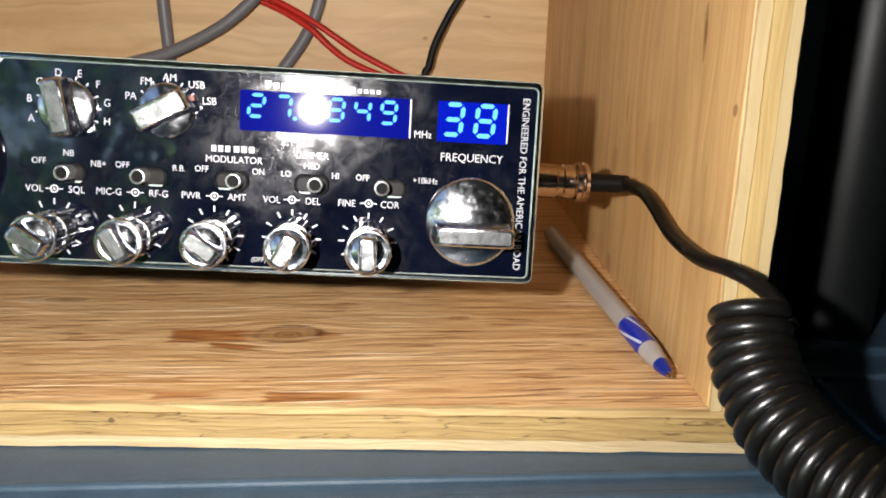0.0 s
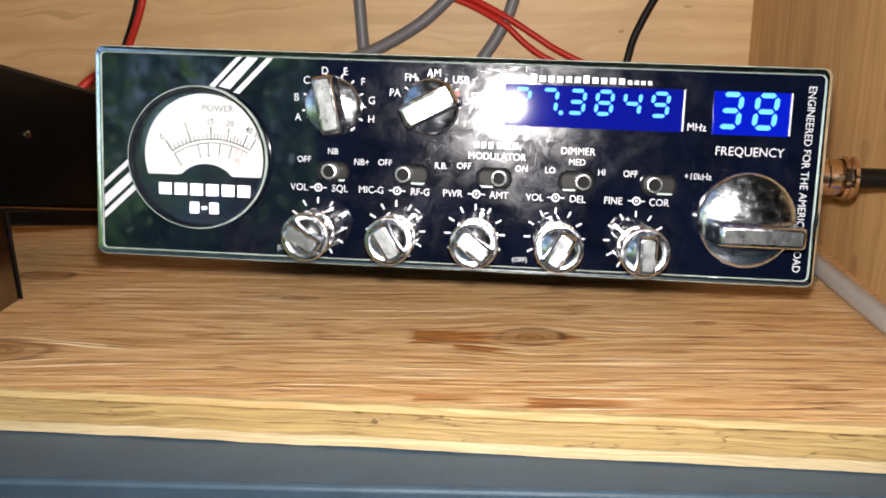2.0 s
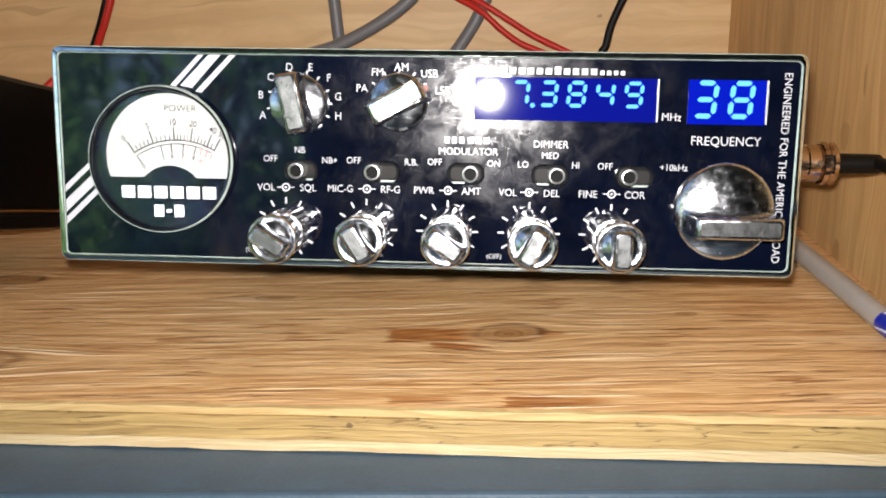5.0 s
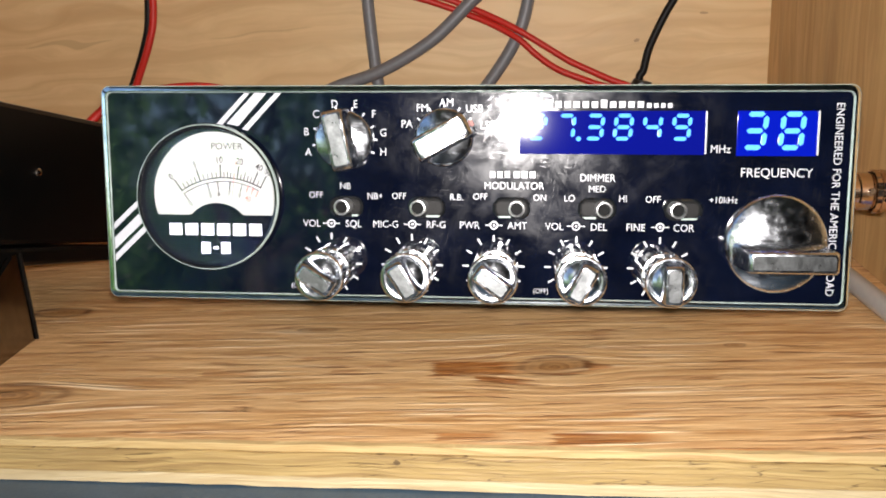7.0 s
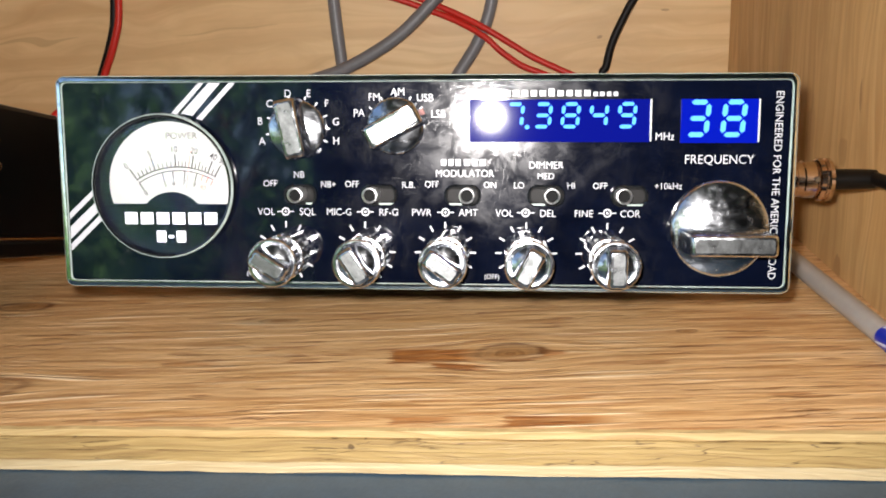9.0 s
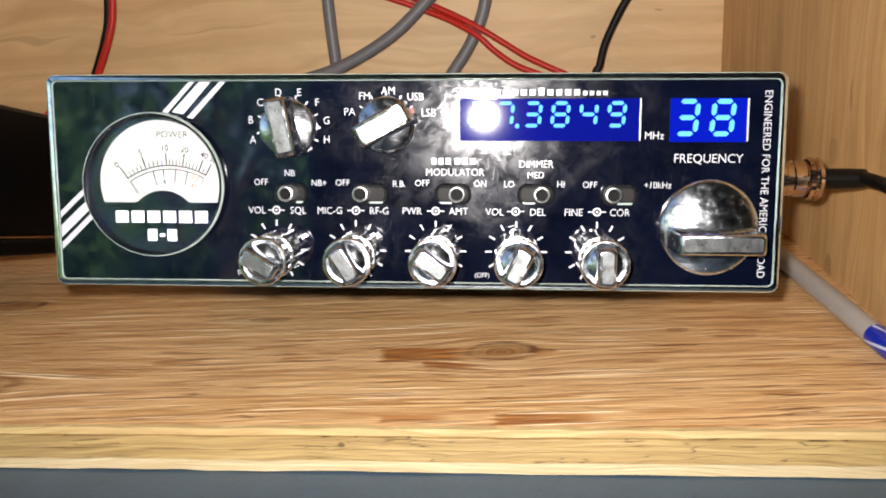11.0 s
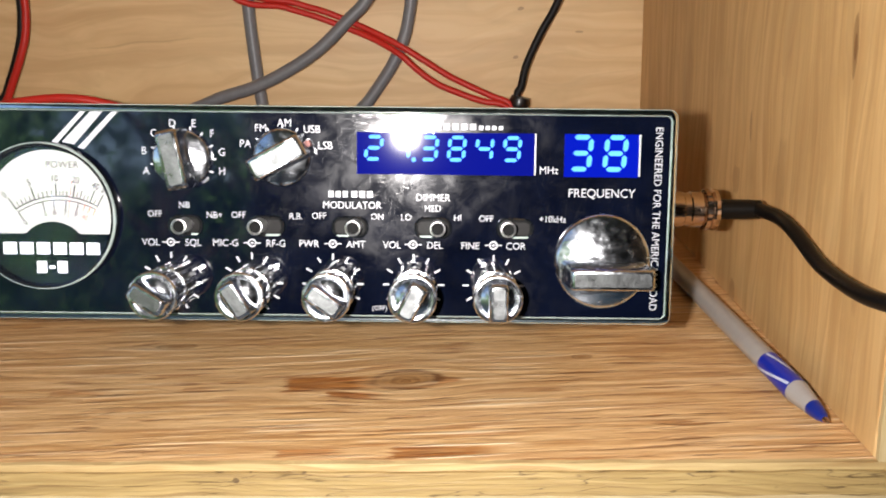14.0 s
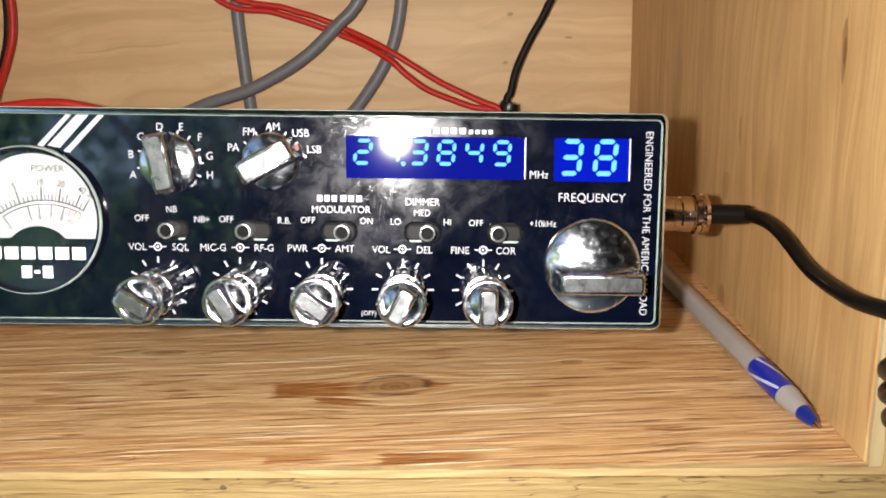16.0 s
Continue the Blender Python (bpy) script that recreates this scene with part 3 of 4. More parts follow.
tote_part("rib", box((-0.56, -0.024, T - 0.001), (0.035, -0.020, T + 0.0012), 0.001))
tote_part("rib", box((0.030, 0.0435, T - 0.001), (0.22, 0.0460, T + 0.0016), 0.0008))
tote_part("rib", box((0.054, 0.004, T - 0.001), (0.0565, 0.0433, T + 0.0014), 0.0006))
tote_part("rib", box((0.050, 0.062, T - 0.001), (0.22, 0.066, T + 0.003), 0.001))
tote_part("body", box((-0.57, -0.025, -0.75), (0.21, 0.39, T - 0.036), 0.012, 3))

# ---- black tube beside the box ----
tube_root = empty("black_tube", pose(0.0830, 0.0905, T), "black satin tube standing on the tote beside the box", "tube")
part("shaft", lathe([(0.0005, 0.0142), (0.0, 0.0150), (0.002, 0.0163), (0.5, 0.0163)], segments=40), BLACK_TUBE, tube_root, smooth=True)

# ---- plywood box ----
PLY = 0.0125
crate = empty("plywood_box", pose(0, 0, 0), "open-fronted box of pale plywood holding the radio", "box")


def crate_part(name, bm, material, parent, label="", smooth=False):
    return part(name, bm, material, parent, label, smooth)


def strip(lo, hi, axis, cuts):
    """A long ply layer whose edges waver a little."""
    bm = box(lo, hi)
    long_edges = [e for e in bm.edges if abs((e.verts[0].co - e.verts[1].co)[axis]) > 0.02]
    bmesh.ops.subdivide_edges(bm, edges=long_edges, cuts=cuts, use_grid_fill=True)
    return bm


X0, X1, DEEP, TOP = -0.47, 0.0, 0.300, 0.205


def front(x):
    """How far back the slightly crooked front edge lies."""
    return -0.0012 - 0.057 * x


bm = box((X0, 0.0012, T), (X1 + PLY, DEEP, 0.0), 0.0004, 2)
for v in bm.verts:
    v.co.y += front(v.co.x) if v.co.y < 0.1 else 0.0
bottom = crate_part("bottom_panel", bm, SHELF, crate, "knotty fir veneer floor of the box")


SKEW, SIDE_PLY, LEAN = 0.008 / DEEP, 0.0112, 0.006


def edge_layer(lo, hi, axis, material):
    bm = strip(lo, hi, axis, 60)
    for v in bm.verts:
        j = noise.noise_vector(v.co * 260) * 0.00024 + noise.noise_vector(v.co * 60) * 0.00026
        v.co += Vector((j.x - LEAN * v.co.z if axis == 2 else 0, j.y * 0.8 + front(v.co.x), j.z if axis == 0 else 0))
    return part("ply_layer", bm, material, bottom if axis == 0 else side_panel, "knotted plywood edge layer" if material is PLY_CORE else "")


edge_layer((X0, -0.0002, -0.0020), (X1 + PLY, 0.0016, 0.0001), 0, PLY_FACE)
edge_layer((X0, -0.0007, -0.0058), (X1 + PLY, 0.0016, -0.0023), 0, PLY_CORE)
edge_layer((X0, -0.0006, -0.0092), (X1 + PLY, 0.0016, -0.0060), 0, PLY_CORE)
edge_layer((X0, -0.0005, -0.0126), (X1 + PLY, 0.0016, -0.0094), 0, PLY_PALE)
bm = box((X1, 0.0006, 0.0002), (X1 + SIDE_PLY, DEEP, TOP), 0.0005, 2)
for v in bm.verts:
    v.co.x += SKEW * v.co.y - LEAN * v.co.z * (1 - v.co.y / DEEP)
side_panel = crate_part("side_panel", bm, SIDE, crate, "pine veneer side of the box")
edge_layer((X1 + 0.0001, -0.0003, 0.0003), (X1 + 0.0033, 0.0012, TOP), 2, PLY_UP_PALE)
edge_layer((X1 + 0.0035, -0.0007, 0.0003), (X1 + 0.0078, 0.0012, TOP), 2, PLY_UP_CORE)
edge_layer((X1 + 0.0080, -0.0004, 0.0003), (X1 + SIDE_PLY, 0.0012, TOP), 2, PLY_UP_PALE)
crate_part("back_panel", box((X0, DEEP + 0.0002, T), (X1 + PLY + 0.008, DEEP + PLY, TOP), 0.0005), BACK, crate, "pale birch veneer back of the box")
crate_part("side_panel", box((X0 - PLY, 0.0, T), (X0 - 0.0002, DEEP, TOP), 0.0005), SIDE, crate)
crate_part("top_panel", box((X0 - PLY, 0.0, TOP + 0.0002), (X1 + PLY + 0.008, DEEP + PLY, TOP + PLY), 0.0005), SHELF, crate)

# ---- the radio ----
# its face leans back and sinks a little to one side; local x along the face, y into it, z up it
FACE = Matrix(((0.9990, 0.0112, 0.0425, -0.2421), (-0.0180, 0.9865, 0.1630, 0.0266), (-0.0401, -0.1636, 0.9857, 0.0369), (0, 0, 0, 1)))
FACE = Matrix.LocRotScale(FACE.to_translation(), FACE.to_quaternion(), None)
radio = empty("cb_radio", FACE, "black and chrome mobile radio with lit blue digits, leaning back", "radio")

part("chassis", box((0.006, 0.004, 0.0015), (0.189, 0.188, 0.0525), 0.0015), BLACK_PAINT, radio, "black steel case")


def loop_at(inset, h, r):
    return [at(u, v, h) for u, v in rounded(inset - 0.6, inset - 0.3, 195.5 - inset, 57.0 - inset, r * 0.75)]


part("rim", loft([loop_at(0.3, -4.0, 3.0), loop_at(0.0, -3.4, 3.2), loop_at(0.0, -0.9, 3.2), loop_at(0.12, -0.5, 3.1), loop_at(0.30, -0.36, 2.9), loop_at(1.35, -0.03, 2.2), loop_at(1.50, -0.03, 2.1), loop_at(1.62, -0.12, 2.0), loop_at(2.0, -0.8, 1.7)], cap_end=False),
     RIM, radio, "polished silvery rim, worn and stained", smooth=True)
# the rim's two bright edge lines, put in as strips of pale colour
part("rim_edge", loft([loop_at(-0.02, -0.95, 3.2), loop_at(0.08, -0.50, 3.1), loop_at(0.22, -0.38, 3.0)], cap_start=False, cap_end=False), EDGE_WHITE, radio, "whitish bright line on the outer edge of the rim", smooth=True)
part("rim_edge", loft([loop_at(1.63, -0.09, 2.0), loop_at(1.72, -0.24, 1.9), loop_at(1.86, -0.52, 1.8)], cap_start=False, cap_end=False), EDGE_WHITE, radio, "whitish bright line on the inner edge of the rim", smooth=True)
panel = part("panel", prism(rounded(1.3, 1.6, 193.6, 55.1, 1.25), -2.5, -0.45), PANEL, radio, "scuffed black gloss front panel")
H0 = -0.43

# stripes across the two corners of the meter
def stripe(pts):
    return part("stripe", prism(pts, -0.44, -0.36), WHITE_INK, radio, "white slanting stripe")


CU, CV = 29.0, 27.6
stripe([(31.0, 46.8), (32.8, 46.8), (40.4, 55.0), (38.9, 55.0)])
stripe([(33.9, 47.0), (37.1, 46.4), (44.9, 55.0), (41.7, 55.0)])
stripe([(38.0, 45.6), (39.6, 45.2), (48.9, 55.0), (47.2, 55.0)])
stripe([(1.5, 18.3), (1.5, 20.1), (8.6, 26.6), (8.3, 24.6)])
stripe([(1.5, 12.9), (1.5, 16.2), (8.6, 22.7), (9.6, 20.4)])
stripe([(1.5, 9.6), (1.5, 11.5), (10.0, 19.5), (10.9, 18.4)])

# meter
part("meter_ring", lathe([(0.0, 19.6), (2.2, 19.6), (3.2, 19.2), (3.6, 18.9), (3.3, 18.4), (2.0, 18.1), (0.0, 18.0)], on_face(CU, CV, H0) @ Matrix.Scale(MM, 4), 72, cap_start=False, cap_end=False),
     RING, radio, "clear raised meter rim", smooth=True)
# bright line round the meter rim, as pale colour
part("meter_ring_edge", lathe([(2.6, 19.45), (3.3, 19.25), (3.45, 18.95)], on_face(CU, CV, H0) @ Matrix.Scale(MM, 4), 72, cap_start=False, cap_end=False), EDGE_WHITE, radio, "pale bright line on the edge of the meter rim", smooth=True)
meter = part("meter_plate", lathe([(0.0, 18.2), (0.25, 18.2)], on_face(CU, CV, H0) @ Matrix.Scale(MM, 4), 64), PANEL, radio, "black lower meter plate")


def arc_points(r, a0, a1, n, cu=CU, cv=CV):
    return [(cu + r * math.cos(radians(a0 + (a1 - a0) * k / n)), cv + r * math.sin(radians(a0 + (a1 - a0) * k / n))) for k in range(n + 1)]


# card: upper part of the disc above v = 22.7, with a round notch for the needle's hub
low = math.degrees(math.asin((22.75 - 28.2) / 16.7))
card = arc_points(16.7, low, 180 - low, 40, 30.2, 28.2)
hub = arc_points(9.6, 138.5, 41.5, 14, 30.7, 16.4)
part("dial_card", prism(card + hub, H0 + 0.25, H0 + 0.5), DIAL_WHITE, meter, "white dial card")
SU, SV, SR = 32.8, 12.1, 20.4


def dial_mark(r0, r1, angle, width, material=DIAL_INK, name="scale_mark"):
    c, s = math.cos(radians(angle)), math.sin(radians(angle))
    q = [(SU + r * c - w * s, SV + r * s + w * c) for r, w in ((r0, -width / 2), (r1, -width / 2), (r1, width / 2), (r0, width / 2))]
    return part(name, prism(q, H0 + 0.5, H0 + 0.56), material, meter)


def dial_arc(r, a0, a1, width, material=DIAL_INK):
    return part("scale_arc", prism(arc_points(r, a0, a1, 24, SU, SV) + arc_points(r + width, a1, a0, 24, SU, SV), H0 + 0.5, H0 + 0.56), material, meter)


dial_arc(SR + 0.1, 124, 61, 0.30)
dial_arc(SR - 0.9, 124, 61, 0.25)
MAJOR = (124, 108, 92, 79.7, 67, 61)
for k, ang in enumerate(MAJOR):
    dial_mark(SR, SR + 3.7, ang, 0.36)
    for j in range(1, 5 if k < 4 else 2):
        if k < 5:
            dial_mark(SR, SR + (2.6 if k > 2 and j == 2 else 1.8), ang + (MAJOR[k + 1] - ang) * j / (5 if k < 4 else 2), 0.24)
for ang in (124, 103.2, 94.8, 84.8, 75):
    dial_mark(SR - 0.9, SR - 3.0, ang, 0.3)
for ang in (70, 65.5, 61):
    dial_mark(SR - 0.9, SR - 2.6, ang, 0.3, DIAL_RED)
for word, ang in (("0", 124.8), ("5", 108), ("10", 92), ("20", 79.7), ("40", 67.3), ("50", 61)):
    a = radians(ang)
    lettering(word, SU + (SR + 5.0) * math.cos(a), SV + (SR + 5.0) * math.sin(a), 1.7, meter, ang - 90, H0 + 0.57, 0.85, DIAL_INK, bold=0.01)
for word, ang, ink in (("0", 124.2, DIAL_INK), ("5", 103.2, DIAL_INK), ("6", 94.8, DIAL_INK), ("7", 84.8, DIAL_INK), ("9", 75, DIAL_INK), ("40", 66.5, DIAL_RED)):
    a = radians(ang)
    lettering(word, SU + (SR - 3.9) * math.cos(a), SV + (SR - 3.9) * math.sin(a), 1.45, meter, ang - 90, H0 + 0.57, 0.85, ink, bold=0.01)
lettering("POWER", 34.0, 41.1, 1.8, meter, 0, H0 + 0.57, 0.9, DIAL_INK, width=8.6)
dial_mark(14.6, 25.5, 82, 0.2, DIAL_NEEDLE, "needle")
for k, (w, gap) in enumerate(((4.9, 0), (4.3, 0), (4.3, 0), (4.2, 0), (4.0, 0), (4.9, 0))):
    u = 17.3 + k * 4.42
    part("name_block", prism([(u, 17.2), (u + 3.5, 17.2), (u + 3.5, 20.4), (u, 20.4)], H0 + 0.26, H0 + 0.32), WHITE_INK, meter)
for u0, u1, v0, v1 in ((26.0, 28.6, 12.2, 15.4), (29.3, 30.8, 13.4, 14.2), (31.5, 34.1, 12.2, 15.4)):
    part("name_block", prism([(u0, v0), (u1, v0), (u1, v1), (u0, v1)], H0 + 0.26, H0 + 0.32), WHITE_INK, meter)
lens = part("meter_lens", lathe([(2.7, 0.02), (2.5, 12.0), (1.9, 17.9), (2.2, 17.95), (2.9, 12.0), (3.1, 0.02)], on_face(CU, CV, H0) @ Matrix.Scale(MM, 4), 64), GLASS, radio, "clear curved meter lens", smooth=True)
lens.visible_shadow = False

# web address in the maker's style, as plain blocks
def name_row(u0, u1, v0, tall, count, gap, parent, h=0.06, first=()):
    """A row of plain blocks, one for each sign of a maker's name; first: those that stand taller."""
    step = (u1 - u0 + gap) / count
    for k in range(count):
        a, top = u0 + step * k, v0 + tall * (1.28 if k in first else 1.0)
        part("name_block", prism([(a, v0), (a + step - gap, v0), (a + step - gap, top), (a, top)], H0, H0 + h), WHITE_INK, parent)


name_row(118.1, 142.6, 51.2, 1.55, 11, 0.75, radio, first=(0, 6))
name_row(143.4, 149.7, 51.2, 1.1, 4, 0.6, radio)
name_row(103.9, 109.0, 33.2, 1.7, 3, 0.55, radio)
name_row(110.0, 115.6, 33.2, 1.7, 3, 0.55, radio)

# printed words
PRINT = H0 + 0.06
for word, u, v, cap in (("A", 55.9, 39.7, 2.0), ("B", 55.5, 45.0, 2.0), ("C", 58.1, 49.6, 2.0), ("D", 63.1, 52.2, 2.0), ("E", 68.7, 52.2, 2.0), ("F", 73.5, 49.6, 2.0), ("G", 75.9, 44.8, 2.0), ("H", 75.9, 39.8, 2.0),
                        ("PA", 82.2, 47.1, 2.0), ("FM", 86.2, 51.2, 2.0), ("AM", 92.4, 52.6, 2.0), ("USB", 99.7, 51.0, 2.0), ("LSB", 103.2, 46.8, 2.0),
                        ("MODULATOR", 110.2, 31.2, 1.9), ("DIMMER", 131.6, 33.4, 1.9), ("MED", 131.5, 30.5, 1.7), ("LO", 124.5, 28.1, 1.7), ("HI", 138.1, 28.1, 1.7),
                        ("OFF", 145.7, 28.0, 1.7), ("+10kHz", 163.3, 28.0, 1.7), ("NB", 65.7, 30.8, 1.7), ("OFF", 57.8, 28.4, 1.7), ("NB+", 73.6, 28.2, 1.7), ("OFF", 80.0, 28.3, 1.7), ("R.B.", 95.2, 28.1, 1.7),
                        ("OFF", 101.4, 28.3, 1.7), ("ON", 116.8, 28.2, 1.7), ("VOL", 56.5, 20.8, 1.9), ("SQL", 67.8, 20.8, 1.9), ("MIC-G", 76.4, 20.8, 1.9), ("RF-G", 89.8, 20.8, 1.9),
                        ("PWR", 98.7, 20.8, 1.9), ("AMT", 111.1, 20.8, 1.9), ("VOL", 120.7, 20.7, 1.9), ("DEL", 132.2, 20.7, 1.9), ("FINE", 141.6, 20.7, 1.9), ("COR", 153.7, 20.7, 1.9),
                        ("(OFF)", 117.5, 3.6, 1.3), ("(OFF)", 52.6, 3.9, 1.3), ("MHz", 162.0, 40.9, 2.0)):
    lettering(word, u, v, cap, radio, 0, PRINT, 0.92)
lettering("FREQUENCY", 176.1, 35.0, 2.3, radio, 0, PRINT, width=17.6)
lettering("ENGINEERED FOR THE AMERICAN ROAD", 190.7, 28.0, 2.0, radio, -90, PRINT, width=48.6)
for u in (61.8, 83.5, 105.0, 126.3, 147.7):
    part("knob_symbol", lathe([(0.0, 1.15), (0.06, 1.15), (0.06, 0.75), (0.0, 0.75)], on_face(u, 20.8, H0) @ Matrix.Scale(MM, 4), 20, cap_start=False, cap_end=False), WHITE_INK, radio)
    part("knob_symbol", lathe([(0.0, 0.35), (0.06, 0.35)], on_face(u, 20.8, H0) @ Matrix.Scale(MM, 4), 12), WHITE_INK, radio)
    for s in (-1, 1):
        part("knob_symbol", prism([(u + s * 1.2, 20.65), (u + s * 2.3, 20.65), (u + s * 2.3, 20.95), (u + s * 1.2, 20.95)], H0, H0 + 0.06), WHITE_INK, radio)

# lit displays
SEGS = {"2": "abged", "7": "abc", "3": "abgcd", "8": "abcdefg", "4": "fgbc", "9": "abcdfg"}


def digit(display, char, cu, v0, wide, high, stroke):
    """One lit digit of seven slanting segments."""
    g, mid, w2 = stroke * 0.34, v0 + high / 2, wide / 2
    spots = {"a": (cu - w2, v0 + high, cu + w2, v0 + high), "g": (cu - w2, mid, cu + w2, mid), "d": (cu - w2, v0, cu + w2, v0),
             "f": (cu - w2, mid, cu - w2, v0 + high), "b": (cu + w2, mid, cu + w2, v0 + high), "e": (cu - w2, v0, cu - w2, mid), "c": (cu + w2, v0, cu + w2, mid)}
    for s in SEGS[char]:
        a0, b0, a1, b1 = spots[s]
        t = stroke / 2
        if b0 == b1:
            pts = [(a0 + g, b0), (a0 + g + t, b0 + t), (a1 - g - t, b0 + t), (a1 - g, b0), (a1 - g - t, b0 - t), (a0 + g + t, b0 - t)]
        else:
            pts = [(a0, b0 + g), (a0 - t, b0 + g + t), (a0 - t, b1 - g - t), (a0, b1 - g), (a0 + t, b1 - g - t), (a0 + t, b0 + g + t)]
        pts = [(u + (v - mid) * 0.09, v) for u, v in pts]
        part("segment", prism(pts, H0 + 0.02, H0 + 0.10), SEGMENT, display)


def display(u0, v0, u1, v1, field):
    ob = part("display", prism([(u0, v0), (u1, v0), (u1, v1), (u0, v1)], H0 - 0.3, H0 + 0.02), field, radio, "glowing blue digit display")
    part("window_edge", prism([(u1 + 0.1, v0 + 0.2), (u1 + 0.45, v0 + 0.2), (u1 + 0.45, v1), (u1 + 0.1, v1)], H0, H0 + 0.2), WHITE_INK, ob)
    return ob


main = display(111.4, 39.4, 158.0, 50.4, DIM_FIELD)
for k, ch in enumerate("273849"):
    digit(main, ch, 115.9 + 7.25 * k, 43.4, 3.9, 5.8, 0.95)
part("segment", lathe([(0.0, 0.6), (0.1, 0.6)], on_face(126.4, 43.3, H0 + 0.02) @ Matrix.Scale(MM, 4), 14), SEGMENT, main, "lit decimal point")
channel = display(165.9, 39.2, 185.4, 50.4, BLUE_FIELD)
for k, ch in enumerate("38"):
    digit(channel, ch, 170.2 + 9.1 * k, 41.3, 4.9, 8.3, 1.25)


# slide switches
def toggle(u0, u1, pin):
    root = part("slide_switch", prism(rounded(u0, 22.6, u1, 28.0, 2.4), H0 - 0.2, H0 + 0.05), HOLE, radio, "dark slot with a chrome lever")
    lip = rounded(u0 - 0.25, 22.4, u1 + 0.25, 28.2, 2.6)
    inner = rounded(u0 + 0.3, 22.9, u1 - 0.3, 27.7, 2.1)
    part("slot_lip", loft([[at(u, v, H0) for u, v in lip], [at(u, v, H0 + 0.35) for u, v in rounded(u0 - 0.1, 22.5, u1 + 0.1, 28.1, 2.5)], [at(u, v, H0 + 0.06) for u, v in inner]], cap_start=False, cap_end=False), RING, root, smooth=True)
    # glint on the slot's lower lip, painted as a pale strip
    part("slot_glint", prism([(pin + 1.6, 22.75) if pin < (u0 + u1) / 2 else (u0 + 1.6, 22.75), (u1 - 1.4, 22.75) if pin < (u0 + u1) / 2 else (pin - 1.6, 22.75), (u1 - 1.0, 23.25) if pin < (u0 + u1) / 2 else (pin - 1.6, 23.25), (pin + 1.6, 23.25) if pin < (u0 + u1) / 2 else (u0 + 1.0, 23.25)], H0 + 0.05, H0 + 0.3), EDGE_WHITE, root, "pale strip for the glint on the slot's lower edge")
    part("slot_plate", prism(rounded(u0 + 0.8, 23.6, u1 - 0.8, 27.0, 1.2), H0 + 0.05, H0 + 0.12), STEEL_DARK, root)
    lever = part("lever", lathe([(0.0, 1.95), (5.4, 1.95), (5.9, 2.05), (6.2, 1.95), (6.25, 1.75), (6.0, 1.58), (3.5, 1.55), (3.4, 0.05)], on_face(pin, 25.6, H0 + 0.1) @ Matrix.Scale(MM, 4), 28), SATIN, root, "chrome tube lever", smooth=True)
    part("bore", lathe([(3.45, 1.50), (5.6, 1.52)], on_face(pin, 25.6, H0 + 0.1) @ Matrix.Scale(MM, 4), 20), HOLE, lever)


for row in ((61.5, 70.3, 65.8), (82.6, 92.0, 85.6), (104.9, 114.2, 110.9), (126.9, 136.3, 132.9), (148.7, 158.0, 151.2)):
    toggle(*row)


def bar(length, width, h0, h1, slope, taper=0.9):
    """A grip bar across a knob: wider at its foot, with rounded corners."""
    loops, c = [], 0.14 * width
    for h, grow in ((h0, slope), (h1 - c * 1.1, 0.0), (h1 - c * 0.25, -c * 0.65), (h1, -c * 1.05)):
        loops.append([Vector((x, y, h)) for x, y in rounded(-length / 2 - grow, -width / 2 - grow * 0.6, length / 2 + grow, width / 2 + grow * 0.6, 0.9, 3)])
    return loft(loops)


def bar_face(length, width, h):
    c = 0.14 * width + 0.25
    return loft([[Vector((x, y, hh)) for x, y in rounded(-length / 2 + c, -width / 2 + c, length / 2 - c, width / 2 - c, 0.6, 3)] for hh in (h - 0.1, h + 0.06)])


def placed(bm, matrix):
    bmesh.ops.transform(bm, matrix=matrix @ Matrix.Scale(MM, 4), verts=bm.verts)
    return bm


def small_knob(u, v, turn, outer_turn):
    m = on_face(u, v, H0, turn)
    base = part("knob", placed(lathe([(0.0, 5.2), (15.2, 5.1)], segments=40), m), STEEL_DARK, radio, "long ribbed chrome double knob", smooth=True)
    for name, lo, hi, low, high, count in (("outer_ribs", 0.5, 7.2, 5.1, 6.0, 14), ("inner_ribs", 8.0, 15.3, 5.0, 5.6, 16)):
        bm = bmesh.new()
        for k in range(count):
            turned = Matrix.Rotation(2 * math.pi * k / count + outer_turn, 4, "Z")
            w = 0.62
            loft([[turned @ Vector(p) for p in ((r - 0.15, -w, h), (r, -w * 0.7, h), (r, w * 0.7, h), (r - 0.15, w, h), (low - 0.2, w, h), (low - 0.2, -w, h))] for h, r in ((lo, high), (hi - 0.3, high), (hi, high - 0.3))], bm=bm)
        part(name, placed(bm, m), CHROME, base, "chrome ribs along the knob")
    part("collar", placed(lathe([(7.1, 5.15), (7.2, 5.75), (7.7, 5.75), (7.8, 5.15)], segments=48, cap_start=False, cap_end=False), m), CHROME, base, smooth=True)
    part("inner_knob", placed(lathe([(15.0, 5.0), (15.4, 5.6), (15.8, 6.1), (16.7, 6.2), (17.1, 5.9), (17.15, 5.5), (16.5, 5.2), (16.4, 4.8), (16.9, 4.2), (17.5, 3.2), (17.9, 1.8), (18.0, 0.1)], segments=64), m), CHROME, base, smooth=True)
    grip = part("grip", placed(bar(9.4, 4.5, 16.2, 22.4, 0.5), m), CHROME, base, "chrome grip bar", smooth=True)
    part("grip_face", placed(bar_face(9.4, 4.5, 22.4), m), FROSTED, grip)
    return base


KNOBS = ((61.8, -32), (83.4, -58), (105.0, -36), (126.5, 62), (147.8, 90))
